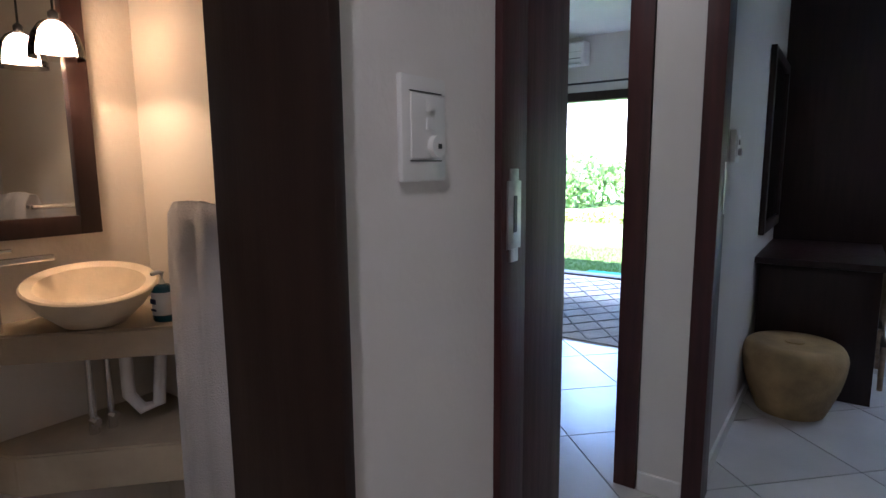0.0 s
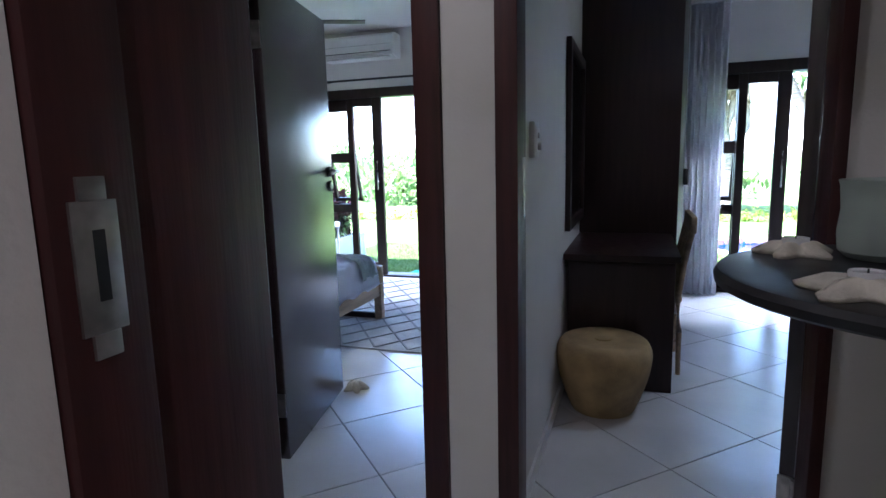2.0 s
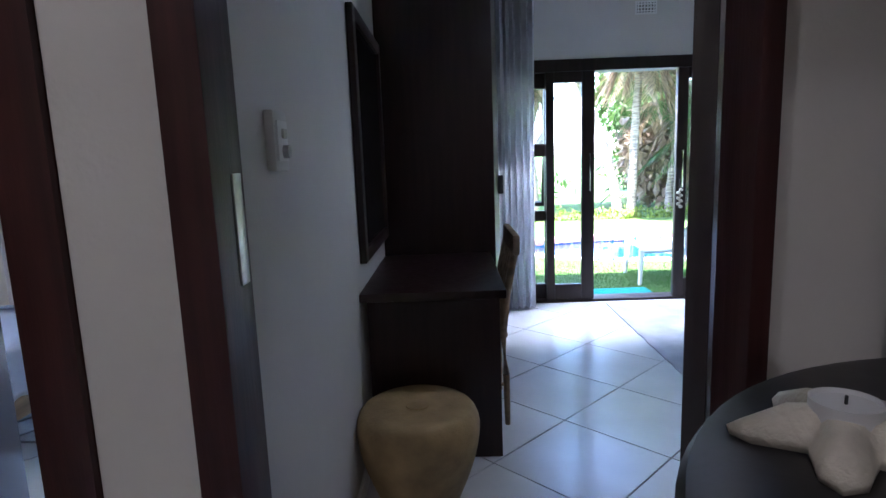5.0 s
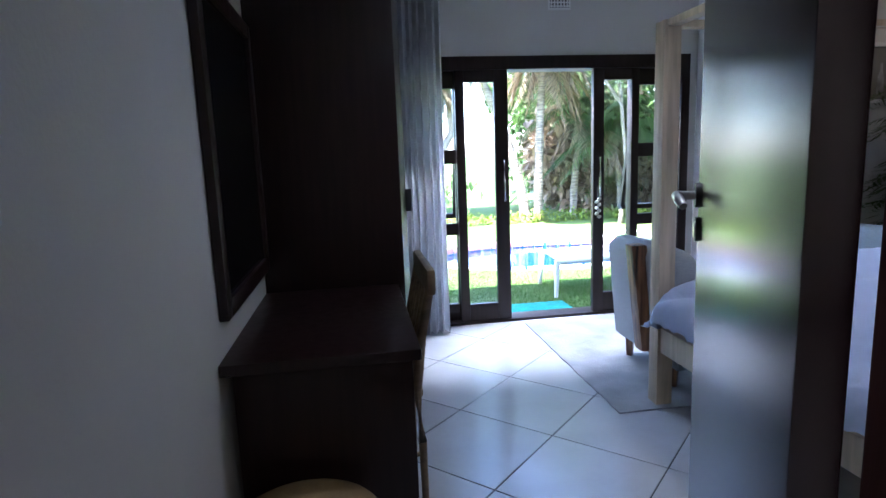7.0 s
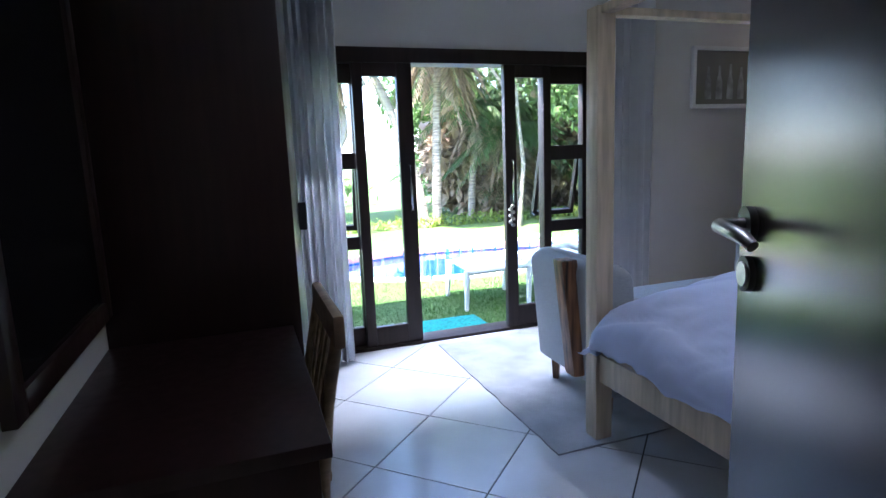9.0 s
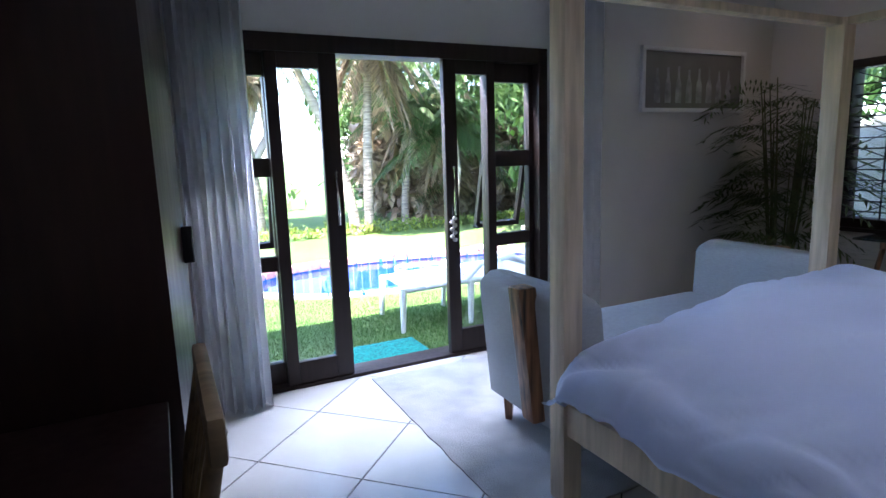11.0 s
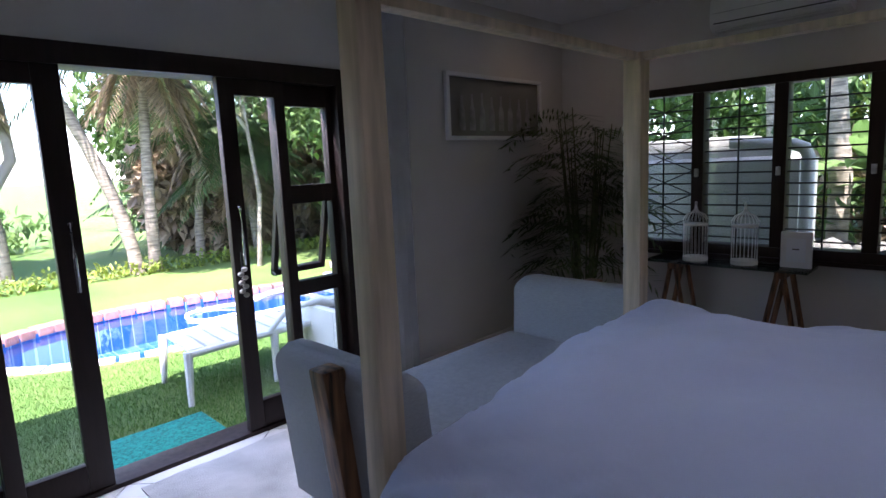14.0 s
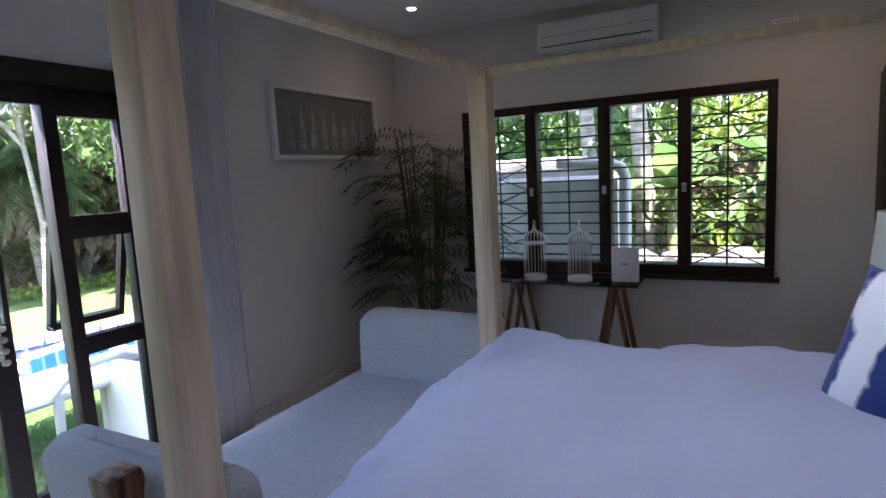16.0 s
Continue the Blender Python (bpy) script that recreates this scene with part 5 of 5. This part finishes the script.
for k in range(301):
    x, y = mid[k % 300]
    if last is not None:
        acc += math.hypot(x - last[0], y - last[1])
    if last is None or acc > 0.163:
        acc = 0.0
        x2, y2 = mid[(k + 1) % 300]
        ob = new("brick", brick if y > 9.45 else slab)
        ob.parent = cp
        ob.matrix_basis = Matrix.Translation((x, y, GZ)) @ Matrix.Rotation(math.atan2(y2 - y, x2 - x), 4, "Z")
    last = (x, y)
hose = [(3.55 + 0.33 * math.cos(t), 9.95 + 0.30 * math.sin(t), GZ - 0.045 + 0.01 * math.sin(3 * t)) for t in [k * 0.2 for k in range(30)]]
single("pool_hose", tube(hose, [0.022] * len(hose), 8), M_WHITEP, "white ribbed pool cleaner hose floating on the water", "pool hose")
single("doormat", boxes((1.62, 2.24, 6.80, 7.20, GZ, GZ + 0.022), bevel=0.004), M_TEAL, "turquoise doormat on the grass outside the door", "doormat")
single("doormat", boxes((-2.15, -1.55, 6.80, 7.20, GZ, GZ + 0.022), bevel=0.004), M_TEAL, "turquoise doormat on the grass outside the door", "doormat")

# grass blades by the doors
rng2 = np.random.default_rng(5)
N = 150000
gx, gy = rng2.uniform(-3.6, 5.2, N), 6.78 + 2.6 * rng2.uniform(0, 1, N) ** 1.3
keep = np.ones(N, bool)
for x0, x1 in ((1.60, 2.26), (-2.17, -1.53)):
    keep &= ~((gx > x0) & (gx < x1) & (gy > 6.79) & (gy < 7.21))
keep &= ((gx - 3.35) / 2.15) ** 2 + ((gy - 9.72) / 1.2) ** 2 > 1
gx, gy = gx[keep], gy[keep]
N = len(gx)
h, a = rng2.uniform(0.018, 0.035, N), rng2.uniform(0, 6.28, N)
c = np.stack([gx, gy, np.full(N, GZ - 0.002)], 1)
w = np.stack([np.cos(a), np.sin(a), 0 * a], 1) * 0.0021
tip = c + np.stack([0.014 * np.sin(a * 3), 0.014 * np.cos(a * 5), h], 1)
v = np.stack([c - w, c + w, tip], 1).reshape(-1, 3)
f = np.arange(N * 3).reshape(-1, 3)
tagged(raw("grass", v, f, M_GRASS), "short green turf by the house", "grass", "", "stuff")

def lounger(m, label):
    ob = thing("sun_lounger", label, "sun lounger", m, "white loungers by the pool")
    for y in (-0.30, 0.27):
        part("side_rail", tube([(0, y, 0.34), (0.5, y, 0.36), (1.25, y, 0.37), (1.9, y, 0.38)], [0.026] * 4, 8), M_WHITEP, ob)
        for x in (0.02, 0.62, 1.3, 1.85):
            part("leg", tube([(x, y, 0.36), (x - 0.01, y * 1.04, 0.18), (x - 0.02, y * 1.08, 0.0)], [0.032, 0.026, 0.020], 8), M_WHITEP, ob)
        part("arm_rest", tube([(0.58, y * 1.02, 0.37), (0.72, y * 1.04, 0.50), (1.0, y * 1.04, 0.53), (1.3, y * 1.02, 0.40)], [0.02, 0.024, 0.024, 0.02], 8), M_WHITEP, ob)
    for k in range(9):
        part("slat", boxes((0.03 + k * 0.125, 0.135 + k * 0.125, -0.28, 0.25, 0.345, 0.372), bevel=0.008), M_WHITEP, ob)
    for k in range(6):
        z = 0.40 + k * 0.085
        part("back_slat", boxes((1.2 + k * 0.075, 1.27 + k * 0.075, -0.28, 0.25, z, z + 0.05), bevel=0.01), M_WHITEP, ob)
lounger(pose(2.27, 7.70, GZ, 0, 0, -4), "white plastic sun lounger on the grass by the pool")
lounger(pose(-0.75, 7.75, GZ, 0, 0, 20), "white plastic sun lounger on the grass by the pool")

def planter(x0, x1, y0, y1, h):
    ob = thing("planter", "low white plastered planter box with leafy plants", "planter")
    part("wall", boxes((x0, x1, y0, y0 + 0.07, GZ, h), (x0, x1, y1 - 0.07, y1, GZ, h), (x0, x0 + 0.07, y0 + 0.07, y1 - 0.07, GZ, h), (x1 - 0.07, x1, y0 + 0.07, y1 - 0.07, GZ, h), bevel=0.01), M_OUTWALL, ob)
    part("soil", boxes((x0 + 0.07, x1 - 0.07, y0 + 0.07, y1 - 0.07, GZ, h - 0.06)), M_ROCK, ob)
    return ob
p1 = planter(3.15, 4.9, 6.95, 7.45, 0.42)
p2 = planter(-4.6, -3.15, 7.1, 7.9, 0.30)
v, f = leaf_cloud(2600, blobs([(-3.7, 7.45, 0.75), (-3.4, 7.5, 0.6)], [(0.35, 0.3, 0.45), (0.25, 0.3, 0.3)]), 0.11, 21)
tagged(raw("cordyline", v, f, M_LEAFR), "red leaved shrub in the white planter", "shrub")
v, f = leaf_cloud(1500, blobs([(-3.55, 7.4, 0.42), (-4.0, 7.5, 0.5)], [(0.4, 0.3, 0.2), (0.3, 0.3, 0.3)]), 0.09, 22)
tagged(raw("shrub", v, f, M_LEAFB), "bright green shrub in the white planter", "shrub")

def shrub(name, label, centres, radii, n, size, material, seed, aspect=0.45):
    v, f = leaf_cloud(n, blobs(centres, radii), size, seed, aspect=aspect)
    return tagged(raw(name, v, f, material), label, "shrub")
hedge_c = [(-16 + 0.55 * k, 13.35 - 0.0016 * (k - 34) ** 2, 0.0) for k in range(56)]
v, f = leaf_cloud(12000, blobs(hedge_c, [(0.42, 0.22, 0.17)] * len(hedge_c)), 0.085, 31)
tagged(raw("border_hedge", v, f, M_LEAFY), "low yellow-green border hedge along the lawn", "hedge", "", "stuff")

# dense planting behind the pool
def thicket(name, label, xs, ys, zs, n, size, material, seed, k=40, r=(0.9, 0.8, 0.9)):
    q = random.Random(seed)
    cs = [(q.uniform(*xs), q.uniform(*ys), q.uniform(*zs)) for _ in range(k)]
    rs = [tuple(c * q.uniform(0.6, 1.3) for c in r) for _ in range(k)]
    v, f = leaf_cloud(n, blobs(cs, rs), size, seed)
    return tagged(raw(name, v, f, material), label, "foliage", "", "stuff")
thicket("undergrowth", "dense dark green undergrowth behind the lawn", (5.2, 15), (15.4, 18), (0.2, 2.6), 30000, 0.22, M_LEAF, 41, 60)
thicket("bamboo_thicket", "tall feathery green thicket beside the pool", (6.0, 12), (10.5, 14), (0.4, 4.2), 26000, 0.19, M_LEAFB, 42, 60)
thicket("dry_undergrowth", "brown dry fronds and stems under the palms", (4.7, 8.5), (14.6, 15.6), (0.1, 1.7), 9000, 0.34, M_DRYFR, 45, 40, (0.5, 0.4, 0.6))
thicket("far_trees", "tall green trees behind the garden", (6.0, 18), (17.5, 23), (2.5, 8.0), 30000, 0.32, M_LEAF, 43, 60, (1.3, 1.2, 1.2))
thicket("far_shrubs", "pale sunlit shrubs across the lawn", (-22, 3), (17, 24), (0.1, 1.6), 14000, 0.28, M_LEAFB, 44, 60, (1.2, 1.0, 0.8))

def palm(label, x, y, h, lean, r, seed, fronds=22, L=2.6, dry=8):
    q = random.Random(seed)
    ob = thing("palm_tree", label, "palm tree", pose(x, y, GZ - 0.02))
    pts = [(lean[0] * t ** 1.6, lean[1] * t ** 1.6, h * t) for t in [k / 10 for k in range(11)]]
    part("trunk", tube(pts, [r * (1.25 - 0.45 * k / 10) * (1 + 0.06 * (-1) ** k) for k in range(11)], 12), M_BARK, ob)
    top = Vector(pts[-1])
    for kind, count, m_ in (("crown", fronds, M_FROND), ("dry_fronds", dry, M_DRYFR)):
        vv, ff = [], []
        for k in range(count):
            a = q.uniform(0, 6.28)
            el = q.uniform(-0.2, 1.25) if kind == "crown" else q.uniform(-1.25, -0.8)
            ln = L * q.uniform(0.75, 1.1) * (1.0 if kind == "crown" else 0.62)
            for j in range(36):
                t = (j + 1) / 36
                droop = 1.15 * t * t * ln * (0.55 if kind == "crown" else 0.25)
                p = top + Vector((math.cos(a) * math.cos(el) * ln * t, math.sin(a) * math.cos(el) * ln * t, math.sin(el) * ln * t - droop))
                for sd in (-1, 1):
                    d = Vector((math.cos(a + sd * 0.95), math.sin(a + sd * 0.95), -0.45 - 0.5 * t + q.uniform(-0.15, 0.15)))
                    l = 0.40 * math.sin(math.pi * min(1, 0.12 + 0.9 * t)) * q.uniform(0.75, 1.2) + 0.06
                    w_ = Vector((-d.y, d.x, 0.1)) * 0.015
                    i = len(vv)
                    vv += [p, p + d * l * 0.4 + w_, p + d * l, p + d * l * 0.4 - w_]
                    ff += [(i, i + 1, i + 2), (i, i + 2, i + 3)]
        raw(kind, np.array([tuple(p) for p in vv]), np.array(ff), m_, ob)
    return ob
palm("leaning grey palm with drooping green fronds", 3.80, 13.45, 4.2, (-1.5, 0.3), 0.085, 1)
palm("upright grey palm with dry hanging fronds", 4.10, 13.55, 3.9, (0.25, 0.2), 0.080, 2, dry=30)
palm("tall palm with green fronds behind the pool", 6.4, 15.0, 3.6, (0.5, 0.2), 0.12, 3)
palm("low palm with broad green fronds", 6.9, 15.0, 1.4, (0.2, 0.1), 0.18, 4, L=2.4)
palm("low palm with broad green fronds", 6.0, 15.9, 1.0, (-0.2, 0.1), 0.16, 5, L=2.2, dry=4)
palm("slim palm with arching sunlit fronds", 5.15, 14.3, 2.5, (0.3, 0.1), 0.07, 7, fronds=26, L=2.0, dry=16)
palm("slim palm with arching sunlit fronds", 6.1, 13.9, 1.9, (-0.2, 0.1), 0.07, 8, fronds=26, L=1.8, dry=12)
palm("pale palm with a long skirt of dry hanging fronds", 2.25, 14.5, 3.7, (-0.35, 0.2), 0.08, 9, fronds=16, L=2.0, dry=44)
palm("palm with green fronds by the bamboo", 8.2, 14.4, 2.6, (0.3, -0.1), 0.16, 6)

def tree(label, x, y, limbs, r, crown, seed, n=5000, size=0.16, bark=M_BARKP, leaf=M_LEAF):
    ob = thing("tree", label, "tree", pose(x, y, GZ - 0.02))
    for i, l in enumerate(limbs):
        q = [(*p,) for p in l]
        part("trunk" if i == 0 else "limb", tube(q, [r * (1 - 0.13 * k) * (1 if i == 0 else 0.6) for k in range(len(q))], 12), bark, ob)
    v, f = leaf_cloud(n, blobs(*crown), size, seed)
    raw("crown", v, f, leaf, ob)
    return ob
tree("pale barked tree with twisted limbs", 2.0, 14.6, [[(0, 0, 0), (0.2, 0, 0.8), (0.05, 0, 1.7), (0.35, 0.1, 2.6), (0.1, 0.1, 4.2)], [(0.1, 0, 1.2), (0.55, 0.1, 1.9), (0.5, 0.2, 3.0), (0.9, 0.2, 4.4)]], 0.16, ([(0.2, 0, 4.6), (1.0, 0.3, 4.9), (-0.6, 0.2, 4.4)], [(1.1, 0.9, 0.8)] * 3), 51)
tree("pale barked slender tree on the lawn", 0.7, 15.2, [[(0, 0, 0), (-0.05, 0, 1.0), (0.1, 0, 2.2), (0.0, 0.1, 4.5)], [(0, 0, 1.6), (-0.4, 0.1, 2.6), (-0.5, 0.1, 4.0)]], 0.14, ([(0, 0, 4.7), (-0.8, 0.1, 4.5)], [(1.0, 0.9, 0.8)] * 2), 52)
tree("broad leaved tree hanging over the pool", 5.3, 12.3, [[(0, 0, 0), (0.1, 0, 1.2), (0.0, 0.1, 2.6), (-0.3, 0.1, 3.4)], [(0, 0, 2.2), (-0.8, -0.1, 3.2), (-1.5, -0.2, 3.5)]], 0.05, ([(-0.9, -0.3, 3.55), (-1.7, -0.3, 3.5), (-0.2, 0, 3.9), (-1.2, 0, 4.2)], [(0.8, 0.7, 0.45), (0.55, 0.6, 0.35), (0.9, 0.8, 0.6), (0.9, 0.8, 0.6)]), 53, 7000, 0.15, bark=M_BARK)

# ---- outside the barred window ----
tk = thing("water_tank", "large white moulded water tank standing outside the window", "water tank", pose(6.75, 5.75, GZ))
bm = boxes((-0.45, 0.45, -0.85, 0.85, 0.0, 1.55))
bmesh.ops.bevel(bm, geom=bm.edges[:], offset=0.13, segments=5, affect="EDGES")
part("body", bm, M_TANK, tk)
for z in (0.35, 0.75, 1.15):
    part("rib", boxes((-0.456, -0.44, -0.74, 0.74, z, z + 0.03), bevel=0.004), M_TANK, tk)
part("lid", boxes((-0.3, 0.3, -0.4, 0.5, 1.55, 1.64), bevel=0.03), M_TANK, tk)
single("down_pipe", tube([(6.25, 4.80, GZ), (6.25, 4.80, 1.36), (6.25, 4.83, 1.43), (6.25, 4.90, 1.46), (6.3, 5.4, 1.50)], [0.05] * 5, 14), M_TANK, "white plastic down pipe beside the tank", "pipe")
q = random.Random(9)
for k in range(22):
    bm = bmesh.new()
    bmesh.ops.create_icosphere(bm, subdivisions=2, radius=1)
    for v_ in bm.verts:
        v_.co *= 1 + 0.25 * noise.noise(v_.co * 1.7 + Vector((k, 0, 0)))
    s = q.uniform(0.16, 0.30)
    single("garden_rock", bm, M_ROCK, "rough grey garden rock in a low bank", "rock", Matrix.Translation((7.6 + q.uniform(-0.25, 0.3), 2.0 + 0.15 * k, 0.10 + (0.26 if k % 2 else 0.0))) @ Matrix.Diagonal((s, s, s * 0.8, 1)), "rocks in the bank")
structure("garden_bank", boxes((7.55, 9.5, 1.0, 5.9, GZ - 0.05, 0.28), bevel=0.08), M_ROCK, "low earth bank behind the rocks", "bank")
def big_leaves(label, x, y, h, n, seed, material):
    q = random.Random(seed)
    ob = thing("banana_plant", label, "shrub", pose(x, y, GZ))
    part("stem", tube([(0, 0, 0), (0.05, 0, h * 0.6)], [0.07, 0.04], 10), M_STEM, ob)
    for k in range(n):
        a, el, L = q.uniform(0, 6.28), q.uniform(0.3, 1.3), q.uniform(0.6, 1.1) * h * 0.5
        bm = bmesh.new()
        rows = []
        for j in range(9):
            t = j / 8
            p = Vector((math.cos(a) * math.cos(el) * L * t, math.sin(a) * math.cos(el) * L * t, h * q.uniform(0.55, 0.57) + math.sin(el) * L * t - 0.45 * L * t * t))
            w_ = 0.14 * math.sin(math.pi * min(1, 0.1 + 0.88 * t)) + 0.004
            sd = Vector((-math.sin(a), math.cos(a), 0))
            rows.append([bm.verts.new(p - sd * w_ + Vector((0, 0, 0.03))), bm.verts.new(p), bm.verts.new(p + sd * w_ + Vector((0, 0, 0.03)))])
        for r0, r1 in zip(rows, rows[1:]):
            for c_ in (0, 1):
                bm.faces.new((r0[c_], r0[c_ + 1], r1[c_ + 1], r1[c_]))
        part("leaf", bm, material, ob)
    return ob
big_leaves("broad leaved green plant outside the window", 7.9, 4.6, 2.2, 12, 61, M_LEAFB)
big_leaves("broad leaved green plant outside the window", 8.6, 3.6, 2.6, 12, 62, M_LEAF)
big_leaves("broad leaved green plant outside the window", 8.2, 2.9, 2.0, 10, 63, M_LEAFB)
thicket("side_garden", "sunlit leafy shrubs beyond the barred window", (8.6, 12.5), (0.5, 8.5), (0.4, 3.6), 5200, 0.2, M_LEAF, 64, 26)
thicket("side_garden_yellow", "yellow-green shrubs beyond the barred window", (8.2, 10.5), (0.8, 5.0), (0.2, 2.6), 1800, 0.2, M_LEAFY, 68, 14, (0.5, 0.5, 0.5))
thicket("side_garden_dry", "dry brown fallen fronds beyond the barred window", (8.0, 10.5), (0.8, 6.0), (0.0, 1.6), 1800, 0.3, M_DRYFR, 69, 14, (0.6, 0.6, 0.4))
thicket("side_garden_back", "dark green trees beyond the barred window", (12.0, 15), (-1, 10), (0.5, 6), 14000, 0.28, M_LEAF, 65, 40, (1.3, 1.3, 1.3))
tree("brown trunked tree outside the window", 8.3, 4.95, [[(0, 0, 0), (0.05, 0, 1.2), (0.0, 0.1, 2.5), (0.1, 0.1, 4.0)]], 0.13, ([(0, 0, 4.4)], [(1.3, 1.3, 0.9)]), 66, 2500, 0.18, bark=M_BARK)
tree("brown trunked tree outside the window", 8.9, 5.7, [[(0, 0, 0), (-0.05, 0, 1.2), (0.05, 0.1, 2.5), (0.1, 0.1, 4.0)]], 0.12, ([(0, 0, 4.4)], [(1.3, 1.3, 0.9)]), 67, 2500, 0.18, bark=M_BARK)

# ---- floor tiles ----
T = 0.366
fl = bpy.data.objects["floor"]
full = mesh_of("floor_tile", boxes((-0.2557, 0.2557, -0.2557, 0.2557, -0.012, 0.0), bevel=0.0015), M_TILE)
FX0, FX1, FY0, FY1 = -3.9, 5.38, -1.1, EXT0 + 0.015
def clipped(poly):
    for ax, lim, sg in ((0, FX0, 1), (0, FX1, -1), (1, FY0, 1), (1, FY1, -1)):
        out = []
        for a, b in zip(poly, poly[1:] + poly[:1]):
            da, db_ = sg * (a[ax] - lim), sg * (b[ax] - lim)
            if da >= 0:
                out.append(a)
            if (da >= 0) != (db_ >= 0):
                t = da / (da - db_)
                out.append(tuple(p + t * (q_ - p) for p, q_ in zip(a, b)))
        poly = out
        if len(poly) < 3:
            return None
    return poly
for i in range(-20, 20):
    for j in range(-20, 20):
        cx, cy = 0.878 + T * (i + j) + T, 5.033 + T * (i - j)
        g = 0.3616
        poly = [(cx - g, cy), (cx, cy - g), (cx + g, cy), (cx, cy + g)]
        p = clipped(poly)
        if not p:
            continue
        if len(p) == 4 and all(min(math.dist(a, b) for b in poly) < 1e-6 for a in p):
            ob = new("floor_tile", full)
            ob.matrix_basis = pose(cx, cy, 0, 0, 0, 45)
        else:
            bm = bmesh.new()
            f_ = bm.faces.new([bm.verts.new((x, y, 0)) for x, y in p])
            r_ = bmesh.ops.extrude_face_region(bm, geom=[f_])
            bmesh.ops.translate(bm, verts=[v_ for v_ in r_["geom"] if isinstance(v_, bmesh.types.BMVert)], vec=(0, 0, -0.012))
            ob = new("floor_tile", mesh_of("floor_tile", bm, M_TILE))
        ob.parent = fl
